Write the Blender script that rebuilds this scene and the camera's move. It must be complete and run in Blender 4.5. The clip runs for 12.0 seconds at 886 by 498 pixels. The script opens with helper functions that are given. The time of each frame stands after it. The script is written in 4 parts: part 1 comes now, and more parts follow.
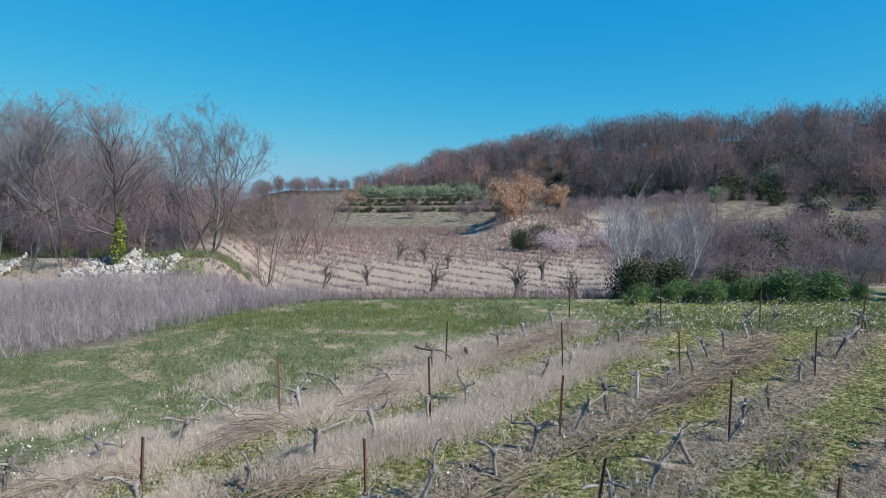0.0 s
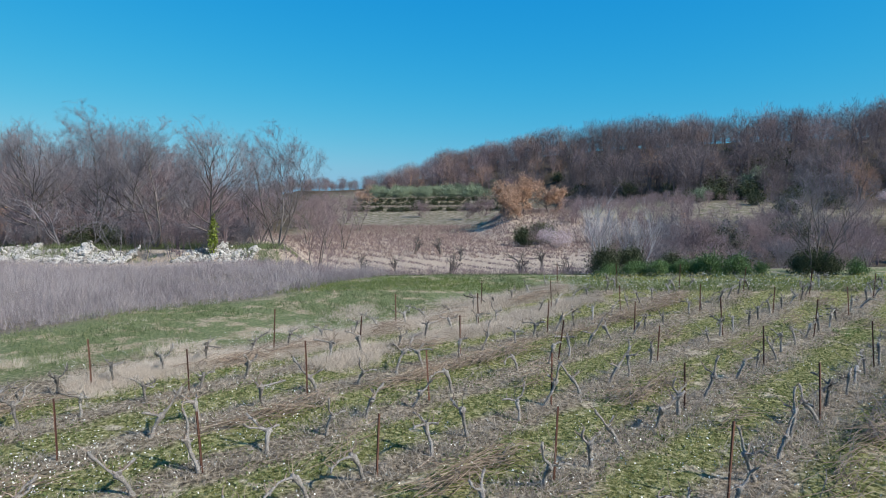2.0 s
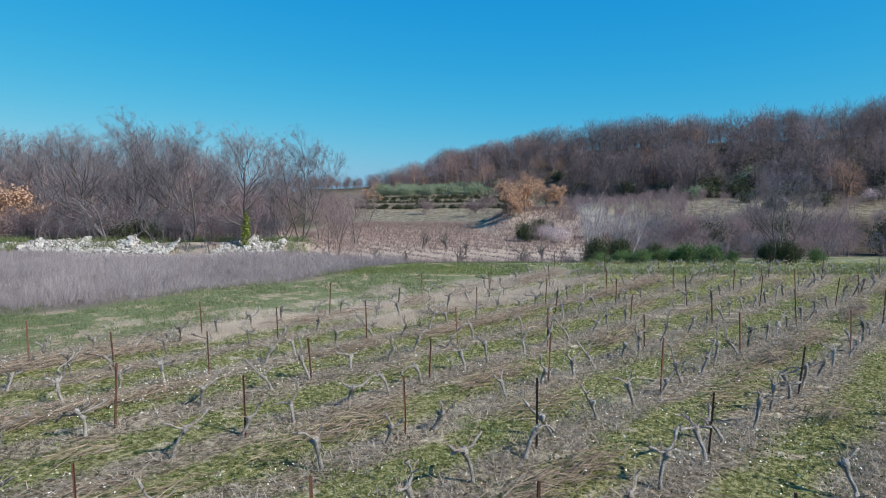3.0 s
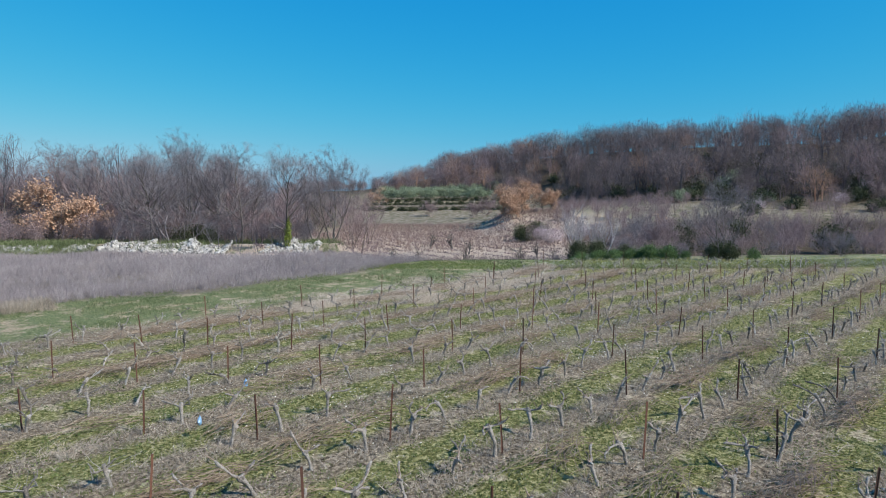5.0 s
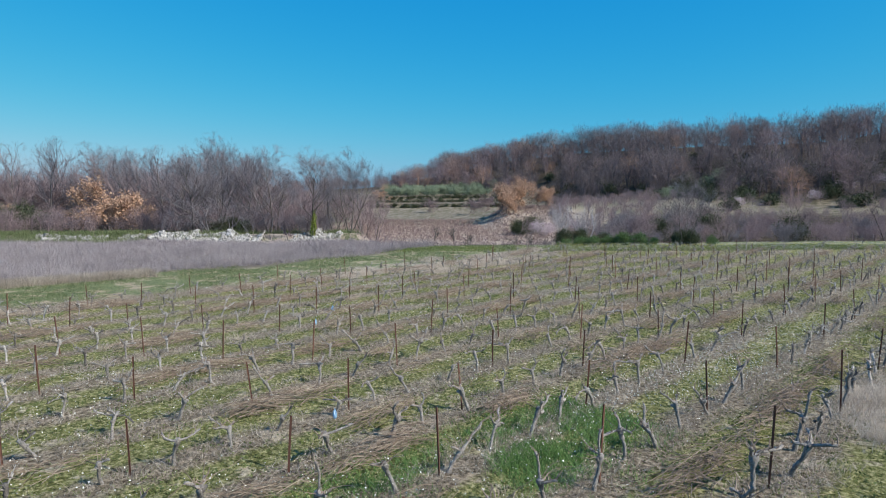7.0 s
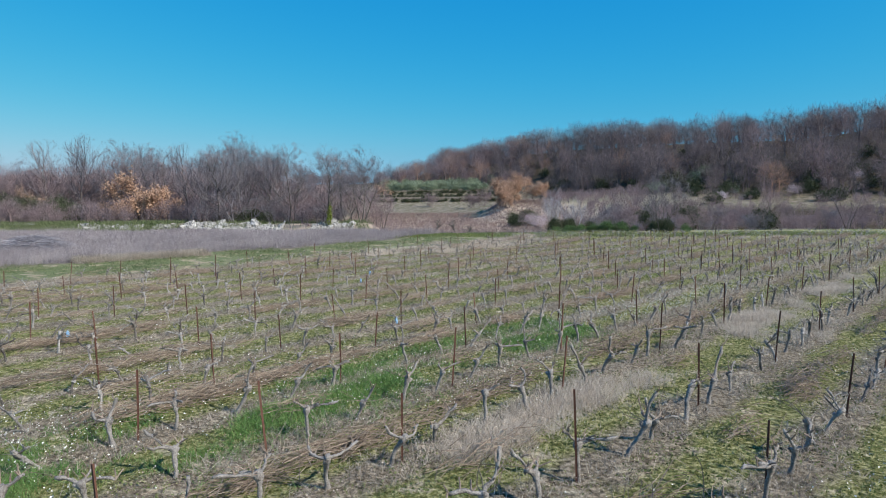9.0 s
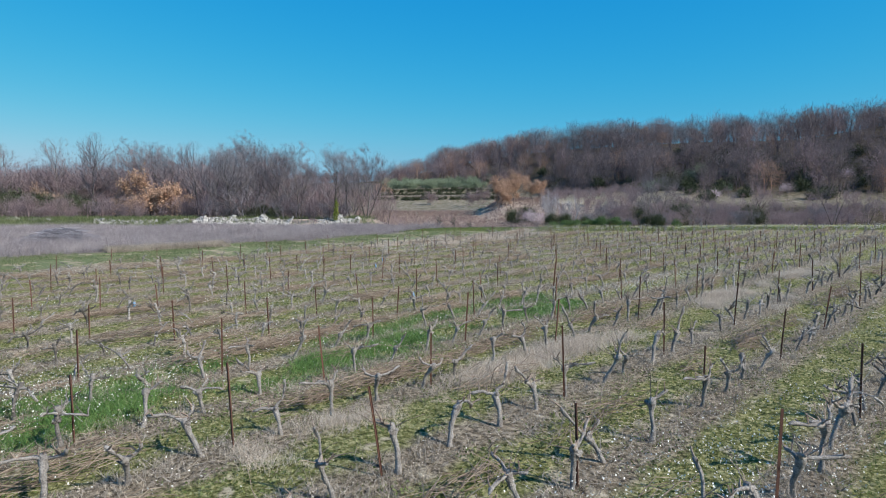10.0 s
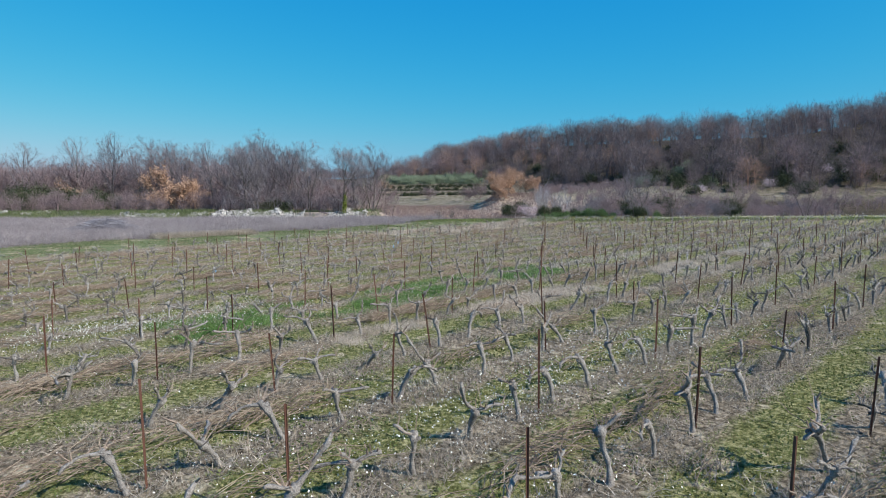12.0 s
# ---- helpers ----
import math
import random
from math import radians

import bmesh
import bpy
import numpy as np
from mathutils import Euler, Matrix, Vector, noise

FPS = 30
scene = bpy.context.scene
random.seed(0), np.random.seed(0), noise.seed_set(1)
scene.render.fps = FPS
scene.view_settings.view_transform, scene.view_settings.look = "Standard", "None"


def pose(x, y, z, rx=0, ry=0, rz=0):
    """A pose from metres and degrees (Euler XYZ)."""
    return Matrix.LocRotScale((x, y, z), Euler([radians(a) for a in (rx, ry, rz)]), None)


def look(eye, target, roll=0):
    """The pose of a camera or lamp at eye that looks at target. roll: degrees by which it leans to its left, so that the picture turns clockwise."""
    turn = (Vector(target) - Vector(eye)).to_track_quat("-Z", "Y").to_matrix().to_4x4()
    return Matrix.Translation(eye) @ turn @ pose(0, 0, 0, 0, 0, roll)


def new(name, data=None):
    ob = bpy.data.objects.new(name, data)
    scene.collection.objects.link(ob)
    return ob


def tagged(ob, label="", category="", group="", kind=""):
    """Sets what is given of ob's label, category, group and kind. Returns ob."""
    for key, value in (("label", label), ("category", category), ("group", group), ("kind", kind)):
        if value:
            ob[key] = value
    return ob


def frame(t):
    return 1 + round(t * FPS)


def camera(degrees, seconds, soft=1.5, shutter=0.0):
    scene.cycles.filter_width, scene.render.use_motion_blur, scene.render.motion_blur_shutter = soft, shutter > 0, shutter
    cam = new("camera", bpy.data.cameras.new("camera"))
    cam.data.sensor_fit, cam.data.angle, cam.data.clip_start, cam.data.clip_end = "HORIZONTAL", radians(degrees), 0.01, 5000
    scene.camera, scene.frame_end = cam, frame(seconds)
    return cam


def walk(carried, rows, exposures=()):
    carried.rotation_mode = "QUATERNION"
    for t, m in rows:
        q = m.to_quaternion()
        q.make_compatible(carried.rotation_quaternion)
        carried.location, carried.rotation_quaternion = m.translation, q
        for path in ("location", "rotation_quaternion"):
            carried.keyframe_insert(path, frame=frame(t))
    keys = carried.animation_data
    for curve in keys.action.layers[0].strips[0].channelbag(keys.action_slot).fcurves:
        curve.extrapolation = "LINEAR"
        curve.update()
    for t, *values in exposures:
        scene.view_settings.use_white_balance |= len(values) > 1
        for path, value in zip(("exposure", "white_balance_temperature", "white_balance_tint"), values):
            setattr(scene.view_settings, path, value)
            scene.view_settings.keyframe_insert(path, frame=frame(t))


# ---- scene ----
cam = camera(70.1, 12.0, soft=1.0)
PATH = [
    (0, (-0.112, 0.517, 4.946), (-1.556, 1.892, 4.799), -0.1),
    (0.5, (1.455, -1.47, 4.99), (0.009, -0.097, 4.842), -0.1),
    (1, (3.141, -3.522, 5.049), (1.696, -2.148, 4.899), -0.2),
    (1.5, (4.868, -5.681, 5.171), (3.421, -4.308, 5.02), -0.2),
    (2, (6.522, -7.855, 5.294), (5.076, -6.482, 5.142), -0.2),
    (2.5, (8.223, -9.955, 5.235), (6.776, -8.583, 5.078), -0.2),
    (3, (9.78, -11.993, 5.233), (8.333, -10.622, 5.075), -0.2),
    (5, (16.453, -19.827, 6.123), (15.009, -18.453, 5.963), -0.3),
    (5.5, (18.089, -21.572, 6.105), (16.646, -20.195, 5.944), -0.3),
    (6, (19.685, -23.364, 5.97), (18.244, -21.987, 5.805), -0.3),
    (6.5, (21.279, -25.195, 5.849), (19.838, -23.818, 5.685), -0.3),
    (8.5, (26.525, -31.519, 5.574), (25.091, -30.136, 5.402), -0.3),
    (9, (27.756, -32.932, 5.438), (26.324, -31.547, 5.261), -0.3),
    (9.5, (28.899, -34.265, 5.277), (27.468, -32.879, 5.099), -0.3),
    (10, (29.875, -35.676, 5.157), (28.448, -34.287, 4.977), -0.2),
    (10.5, (30.87, -37.082, 5.076), (29.445, -35.691, 4.893), -0.3),
    (11, (31.967, -38.399, 5.043), (30.545, -37.005, 4.857), -0.3),
    (11.5, (33.091, -39.671, 4.999), (31.671, -38.275, 4.812), -0.3),
    (12, (34.248, -40.952, 4.913), (32.831, -39.554, 4.722), -0.3),
]
walk(cam, [(t, look(eye, target, roll)) for t, eye, target, roll in PATH], exposures=((0, 0.3), (12, 0.3)))

# ---- world, sun, exposure ----
SUN_EL, SUN_AZ = radians(39), radians(74)
world = bpy.data.worlds.new("sky")
scene.world = world
world.use_nodes = True
wn = world.node_tree
wn.nodes.clear()
sky = wn.nodes.new("ShaderNodeTexSky")
sky.sky_type, sky.sun_disc = "NISHITA", False
sky.sun_elevation, sky.sun_rotation = SUN_EL, SUN_AZ
sky.air_density, sky.dust_density, sky.ozone_density = 1.0, 0.8, 3.0
bgn = wn.nodes.new("ShaderNodeBackground")
bgn.inputs["Strength"].default_value = 0.08
won = wn.nodes.new("ShaderNodeOutputWorld")
# deep clear blue overhead, paler towards the horizon
split, join = wn.nodes.new("ShaderNodeSeparateColor"), wn.nodes.new("ShaderNodeCombineColor")
wn.links.new(sky.outputs[0], split.inputs[0])
for k, (base, power, gain) in enumerate(((1.52, 2.5, 0.146), (2.61, 0.69, 3.15), (4.51, 0.2, 7.04))):
    prev = split.outputs[k]
    for op, val in (("DIVIDE", base), ("POWER", power), ("MULTIPLY", gain), ("MINIMUM", 9.0)):
        step = wn.nodes.new("ShaderNodeMath")
        step.operation = op
        wn.links.new(prev, step.inputs[0])
        step.inputs[1].default_value = val
        prev = step.outputs[0]
    wn.links.new(prev, join.inputs[k])
wn.links.new(join.outputs[0], bgn.inputs["Color"])
wn.links.new(bgn.outputs[0], won.inputs["Surface"])

sun_data = bpy.data.lights.new("sun", "SUN")
sun_data.energy, sun_data.angle, sun_data.color = 5.0, radians(0.55), (1.0, 0.95, 0.87)
sun = new("sun", sun_data)
sun_way = Vector((math.sin(SUN_AZ) * math.cos(SUN_EL), math.cos(SUN_AZ) * math.cos(SUN_EL), math.sin(SUN_EL)))
sun.matrix_world = look((0, 0, 80), Vector((0, 0, 80)) - sun_way)


# ---- materials ----
def material(name, rough=0.9, spec=0.2):
    m = bpy.data.materials.new(name)
    m.use_nodes = True
    b = m.node_tree.nodes["Principled BSDF"]
    b.inputs["Roughness"].default_value = rough
    b.inputs["Specular IOR Level"].default_value = spec
    return m, m.node_tree, b


def ramp(nt, stops):
    r = nt.nodes.new("ShaderNodeValToRGB")
    while len(r.color_ramp.elements) > 1:
        r.color_ramp.elements.remove(r.color_ramp.elements[-1])
    r.color_ramp.elements[0].position, r.color_ramp.elements[0].color = stops[0][0], (*stops[0][1], 1)
    for p, c in stops[1:]:
        r.color_ramp.elements.new(p).color = (*c, 1)
    return r


def noise_tex(nt, scale, detail=4.0, coords=None, rough=0.6):
    n = nt.nodes.new("ShaderNodeTexNoise")
    n.inputs["Scale"].default_value, n.inputs["Detail"].default_value = scale, detail
    n.inputs["Roughness"].default_value = rough
    if coords is not None:
        nt.links.new(coords, n.inputs["Vector"])
    return n


def mixer(nt, fac, a, b, mode="MIX"):
    x = nt.nodes.new("ShaderNodeMix")
    x.data_type, x.blend_type = "RGBA", mode
    for v, s in ((fac, "Factor"), (a, 6), (b, 7)):
        s = x.inputs[s] if isinstance(s, int) else x.inputs[0]
        if isinstance(v, (int, float)):
            s.default_value = v
        elif isinstance(v, tuple):
            s.default_value = (*v, 1)
        else:
            nt.links.new(v, s)
    return x.outputs[2]


def bump(nt, b, height, strength, dist):
    n = nt.nodes.new("ShaderNodeBump")
    n.inputs["Strength"].default_value, n.inputs["Distance"].default_value = strength, dist
    nt.links.new(height, n.inputs["Height"])
    nt.links.new(n.outputs[0], b.inputs["Normal"])


def mottled(name, stops, scale, rough=0.9, spec=0.15, relief=0.0, fine=None, translucent=0.0):
    """A natural surface: a ramp over noise at two scales, varied from island to island and object to object."""
    m, nt, b = material(name, rough, spec)
    geo = nt.nodes.new("ShaderNodeNewGeometry")
    pos = geo.outputs["Position"]
    n1, n2 = noise_tex(nt, scale, 5, pos), noise_tex(nt, fine or scale * 9, 3, pos)
    add = nt.nodes.new("ShaderNodeMath")
    add.operation = "MULTIPLY_ADD"
    nt.links.new(n2.outputs[0], add.inputs[0])
    add.inputs[1].default_value = 0.45
    half = nt.nodes.new("ShaderNodeMath")
    half.operation = "MULTIPLY_ADD"
    nt.links.new(n1.outputs[0], half.inputs[0])
    half.inputs[1].default_value = 0.45
    isl = nt.nodes.new("ShaderNodeMath")
    isl.operation = "MULTIPLY_ADD"
    nt.links.new(geo.outputs["Random Per Island"], isl.inputs[0])
    isl.inputs[1].default_value = 0.32
    isl.inputs[2].default_value = -0.11
    nt.links.new(isl.outputs[0], half.inputs[2])
    nt.links.new(half.outputs[0], add.inputs[2])
    r = ramp(nt, stops)
    nt.links.new(add.outputs[0], r.inputs[0])
    nt.links.new(r.outputs[0], b.inputs["Base Color"])
    if relief:
        bump(nt, b, n2.outputs[0], 0.8, relief)
    if translucent:
        tr = nt.nodes.new("ShaderNodeBsdfTranslucent")
        nt.links.new(r.outputs[0], tr.inputs["Color"])
        mx = nt.nodes.new("ShaderNodeMixShader")
        mx.inputs[0].default_value = translucent
        nt.links.new(b.outputs[0], mx.inputs[1])
        nt.links.new(tr.outputs[0], mx.inputs[2])
        nt.links.new(mx.outputs[0], nt.nodes["Material Output"].inputs["Surface"])
    return m


BARK_VINE = mottled("vine_bark", [(0.22, (0.04, 0.035, 0.031)), (0.44, (0.175, 0.16, 0.147)), (0.6, (0.33, 0.307, 0.285)), (0.8, (0.54, 0.515, 0.485))], 9, relief=0.04, fine=45)
CANE = mottled("vine_cane", [(0.2, (0.055, 0.038, 0.03)), (0.5, (0.215, 0.165, 0.132)), (0.8, (0.52, 0.43, 0.34))], 6, 0.7)
RUST = mottled("rusty_steel", [(0.2, (0.035, 0.018, 0.014)), (0.5, (0.105, 0.05, 0.035)), (0.8, (0.2, 0.095, 0.06))], 9, 0.75, 0.3, 0.002)
BARK_GREY = mottled("grey_bark", [(0.2, (0.045, 0.04, 0.037)), (0.5, (0.115, 0.1, 0.093)), (0.8, (0.24, 0.22, 0.207))], 3, relief=0.02, fine=25)
TWIG_GREY = mottled("grey_twigs", [(0.2, (0.085, 0.078, 0.09)), (0.5, (0.20, 0.185, 0.204)), (0.8, (0.37, 0.35, 0.372))], 0.6, translucent=0.25)
TWIG_RED = mottled("reddish_twigs", [(0.2, (0.12, 0.09, 0.097)), (0.5, (0.27, 0.205, 0.21)), (0.8, (0.44, 0.345, 0.34))], 0.5, translucent=0.25)
TWIG_PALE = mottled("pale_fig_twigs", [(0.2, (0.28, 0.26, 0.27)), (0.5, (0.48, 0.45, 0.465)), (0.8, (0.68, 0.65, 0.66))], 1.5, translucent=0.25)
WOOD_DARK = mottled("woodland_twigs", [(0.15, (0.07, 0.058, 0.064)), (0.45, (0.155, 0.13, 0.136)), (0.8, (0.28, 0.235, 0.235))], 0.09, fine=0.8, translucent=0.4)
LEAF_RUST = mottled("dry_oak_leaves", [(0.2, (0.21, 0.12, 0.08)), (0.5, (0.47, 0.30, 0.205)), (0.8, (0.68, 0.50, 0.38))], 1.2, 0.8, translucent=0.2)
LEAF_GREEN = mottled("evergreen_leaves", [(0.2, (0.03, 0.06, 0.022)), (0.5, (0.085, 0.15, 0.05)), (0.8, (0.2, 0.30, 0.115))], 1.0, 0.6, 0.3, translucent=0.15)
LEAF_DARK = mottled("dark_evergreen_leaves", [(0.2, (0.02, 0.027, 0.014)), (0.5, (0.055, 0.068, 0.036)), (0.8, (0.125, 0.14, 0.08))], 0.5, 0.7, translucent=0.1)
LEAF_OLIVE = mottled("olive_leaves", [(0.2, (0.09, 0.12, 0.07)), (0.5, (0.20, 0.25, 0.16)), (0.8, (0.34, 0.39, 0.28))], 0.7, 0.6, 0.3)
LEAF_IVY = mottled("ivy_leaves", [(0.2, (0.07, 0.10, 0.015)), (0.5, (0.17, 0.22, 0.035)), (0.8, (0.32, 0.36, 0.08))], 3, 0.5, 0.3, translucent=0.2)
BLOSSOM = mottled("pink_blossom", [(0.2, (0.40, 0.30, 0.33)), (0.5, (0.58, 0.48, 0.51)), (0.8, (0.75, 0.68, 0.70))], 1, translucent=0.2)
ROCK = mottled("pale_limestone", [(0.25, (0.10, 0.094, 0.086)), (0.5, (0.31, 0.297, 0.278)), (0.78, (0.60, 0.585, 0.56))], 1.4, 0.95, relief=0.06, fine=7)
REED = mottled("dry_weed_stems", [(0.2, (0.11, 0.096, 0.108)), (0.5, (0.245, 0.22, 0.238)), (0.8, (0.50, 0.46, 0.45))], 0.35, fine=2)
STRAW = mottled("straw_grass", [(0.2, (0.30, 0.25, 0.205)), (0.5, (0.56, 0.485, 0.405)), (0.8, (0.76, 0.68, 0.585))], 0.8, translucent=0.2)
GRASS = mottled("green_grass", [(0.2, (0.05, 0.085, 0.022)), (0.5, (0.145, 0.19, 0.052)), (0.8, (0.31, 0.335, 0.13))], 0.7, 0.7, 0.2, translucent=0.25)
LUSH = mottled("lush_grass", [(0.2, (0.04, 0.09, 0.022)), (0.5, (0.12, 0.23, 0.06)), (0.8, (0.27, 0.38, 0.14))], 0.9, 0.6, 0.3, translucent=0.25)
SEDGE = mottled("greyish_weeds", [(0.25, (0.115, 0.098, 0.082)), (0.5, (0.32, 0.277, 0.228)), (0.75, (0.62, 0.55, 0.46))], 0.7, 0.8, translucent=0.2)
MEADOW = mottled("dull_meadow_grass", [(0.2, (0.055, 0.08, 0.036)), (0.5, (0.14, 0.175, 0.08)), (0.8, (0.31, 0.325, 0.19))], 0.5, 0.8, translucent=0.2)
TURF = mottled("mossy_turf", [(0.22, (0.05, 0.058, 0.016)), (0.45, (0.105, 0.138, 0.048)), (0.62, (0.205, 0.23, 0.10)), (0.8, (0.45, 0.43, 0.25))], 0.8, 0.8, translucent=0.2)
PETAL = mottled("white_petals", [(0.2, (0.55, 0.55, 0.5)), (0.7, (0.8, 0.8, 0.76))], 3)
YELLOW = mottled("yellow_petals", [(0.2, (0.55, 0.48, 0.05)), (0.7, (0.75, 0.68, 0.1))], 3)
BLUE = mottled("blue_plastic", [(0.2, (0.10, 0.20, 0.36)), (0.7, (0.22, 0.38, 0.56))], 6, 0.4, 0.5)
CANE_RED = mottled("far_red_canes", [(0.2, (0.15, 0.105, 0.095)), (0.5, (0.31, 0.225, 0.20)), (0.8, (0.47, 0.37, 0.33))], 0.3, translucent=0.3)


def math_mul_add(nt, a, k, c):
    n = nt.nodes.new("ShaderNodeMath")
    n.operation = "MULTIPLY_ADD"
    nt.links.new(a, n.inputs[0])
    n.inputs[1].default_value = k
    if isinstance(c, float):
        n.inputs[2].default_value = c
    else:
        nt.links.new(c, n.inputs[2])
    return n


def ground_material():
    m, nt, b = material("ground", 0.95, 0.1)
    pos = nt.nodes.new("ShaderNodeNewGeometry").outputs["Position"]
    big, mid, fine = noise_tex(nt, 0.16, 5, pos), noise_tex(nt, 0.9, 6, pos), noise_tex(nt, 9, 6, pos, 0.75)

    def zone(name):
        a = nt.nodes.new("ShaderNodeAttribute")
        a.attribute_name = name
        return a.outputs["Fac"]

    def shade(tex, stops):
        r = ramp(nt, stops)
        nt.links.new(tex.outputs[0], r.inputs[0])
        return r.outputs[0]

    soil = shade(fine, [(0.36, (0.045, 0.035, 0.025)), (0.49, (0.205, 0.165, 0.118)), (0.62, (0.45, 0.375, 0.28))])
    moss = shade(fine, [(0.36, (0.04, 0.046, 0.013)), (0.49, (0.175, 0.178, 0.062)), (0.62, (0.44, 0.405, 0.21))])
    clay = shade(fine, [(0.36, (0.16, 0.128, 0.088)), (0.5, (0.44, 0.37, 0.265)), (0.62, (0.66, 0.575, 0.43))])
    patch = noise_tex(nt, 1.35, 4, pos, 0.5)
    soft = math_mul_add(nt, mid.outputs[0], 0.55, 0.0)
    both = math_mul_add(nt, zone("alley"), 1.0, soft.outputs[0])
    vine = mixer(nt, shade(both, [(0.44, (0, 0, 0)), (0.58, (1, 1, 1))]), soil, moss)
    vine = mixer(nt, shade(patch, [(0.6, (0, 0, 0)), (0.66, (0.85, 0.85, 0.85))]), vine, clay)
    green = shade(fine, [(0.3, (0.07, 0.09, 0.04)), (0.5, (0.155, 0.185, 0.085)), (0.7, (0.30, 0.31, 0.175))])
    dry = shade(fine, [(0.3, (0.20, 0.155, 0.10)), (0.5, (0.38, 0.31, 0.215)), (0.7, (0.55, 0.46, 0.34))])
    meadow = mixer(nt, shade(mid, [(0.5, (0, 0, 0)), (0.62, (1, 1, 1))]), green, dry)
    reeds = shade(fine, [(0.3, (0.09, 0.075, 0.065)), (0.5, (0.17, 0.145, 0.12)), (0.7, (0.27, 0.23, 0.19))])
    field = shade(fine, [(0.3, (0.21, 0.165, 0.125)), (0.5, (0.40, 0.325, 0.255)), (0.7, (0.56, 0.47, 0.38))])
    litter = shade(mid, [(0.3, (0.035, 0.026, 0.019)), (0.5, (0.07, 0.055, 0.038)), (0.7, (0.12, 0.10, 0.06))])
    far = shade(mid, [(0.35, (0.09, 0.092, 0.05)), (0.5, (0.19, 0.165, 0.12)), (0.65, (0.32, 0.275, 0.22))])
    c = mixer(nt, zone("vineyard"), meadow, vine)
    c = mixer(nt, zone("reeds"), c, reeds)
    c = mixer(nt, zone("orchard"), c, field)
    c = mixer(nt, zone("far"), c, far)
    c = mixer(nt, zone("wood"), c, litter)
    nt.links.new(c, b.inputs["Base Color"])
    bump(nt, b, fine.outputs[0], 1.0, 0.12)
    return m


GROUND = ground_material()


# ---- mesh building ----
class Build:
    """Gathers vertices and faces for one mesh."""

    def __init__(self):
        self.v, self.f, self.n = [], [], 0

    def add(self, v, f):
        v = np.asarray(v, float)
        self.v.append(v)
        self.f.extend([tuple(i + self.n for i in q) for q in f])
        self.n += len(v)

    def tube(self, pts, radii, sides=5, cap=True, rough=None):
        pts = np.asarray(pts, float)
        n = len(pts)
        t = np.gradient(pts, axis=0)
        t /= np.linalg.norm(t, axis=1)[:, None] + 1e-9
        ref = np.array([0.0, 0.0, 1.0]) if abs(t[0][2]) < 0.8 else np.array([1.0, 0.0, 0.0])
        a = np.cross(t, ref)
        a /= np.linalg.norm(a, axis=1)[:, None] + 1e-9
        b = np.cross(t, a)
        ang = np.arange(sides) * 2 * math.pi / sides
        ring = pts[:, None, :] + np.asarray(radii)[:, None, None] * (np.cos(ang)[None, :, None] * a[:, None, :] + np.sin(ang)[None, :, None] * b[:, None, :])
        if rough:
            ring += np.array([[[rough.uniform(-1, 1) for _ in range(3)] for _ in range(sides)] for _ in range(n)]) * 0.2 * np.asarray(radii)[:, None, None]
        f = [(i * sides + j, i * sides + (j + 1) % sides, (i + 1) * sides + (j + 1) % sides, (i + 1) * sides + j) for i in range(n - 1) for j in range(sides)]
        if cap:
            f.append(tuple(range((n - 1) * sides, n * sides)))
        self.add(ring.reshape(-1, 3), f)

    def mesh(self, name, mats, smooth=False):
        me = bpy.data.meshes.new(name)
        v = np.concatenate(self.v) if self.v else np.zeros((0, 3))
        me.from_pydata(v.tolist(), [], self.f)
        me.materials.append(mats)
        if smooth:
            me.polygons.foreach_set("use_smooth", [True] * len(me.polygons))
        return me


def tri_soup(name, verts, mat, per=3):
    """A mesh of many loose triangles or quads from an array of corners."""
    v = np.asarray(verts, np.float32).reshape(-1, 3)
    me = bpy.data.meshes.new(name)
    k = len(v) // per
    me.vertices.add(len(v))
    me.vertices.foreach_set("co", v.ravel())
    me.loops.add(len(v))
    me.loops.foreach_set("vertex_index", np.arange(len(v), dtype=np.int32))
    me.polygons.add(k)
    me.polygons.foreach_set("loop_start", np.arange(0, len(v), per, dtype=np.int32))
    me.materials.append(mat)
    me.update(calc_edges=True)
    me.validate()
    return me


def part(name, me, parent, label=""):
    ob = new(name, me)
    ob.parent = parent
    return tagged(ob, label)


# ---- the lie of the land ----
def smooth(a, b, x):
    t = np.clip((x - a) / (b - a), 0, 1)
    return t * t * (3 - 2 * t)


def wave(x, y, s, seed=0.0):
    return (np.sin(x / s + 1.3 * np.sin(y / s * 0.7 + seed)) + np.sin(y / s * 1.1 + 2.1 + 1.1 * np.sin(x / s * 0.8 + seed * 1.7))) * 0.5


def uv(x, y):
    """Along and across the view of the valley."""
    return -0.725 * x + 0.689 * y, 0.689 * x + 0.725 * y


def xy(u, v):
    return -0.725 * u + 0.689 * v, 0.689 * u + 0.725 * v


def field(x, y):
    """The vineyard: level, rising a little to the weeds in the west and to the grass bank at its far edge."""
    u, v = uv(x, y)
    west = np.interp(x, [-60, -23, -18, -12], [0.95, 0.9, 0.82, 0.7])
    return np.maximum(west, 0.7 + 0.42 * smooth(13.0, 21.5, u) * smooth(-16, -6, v))


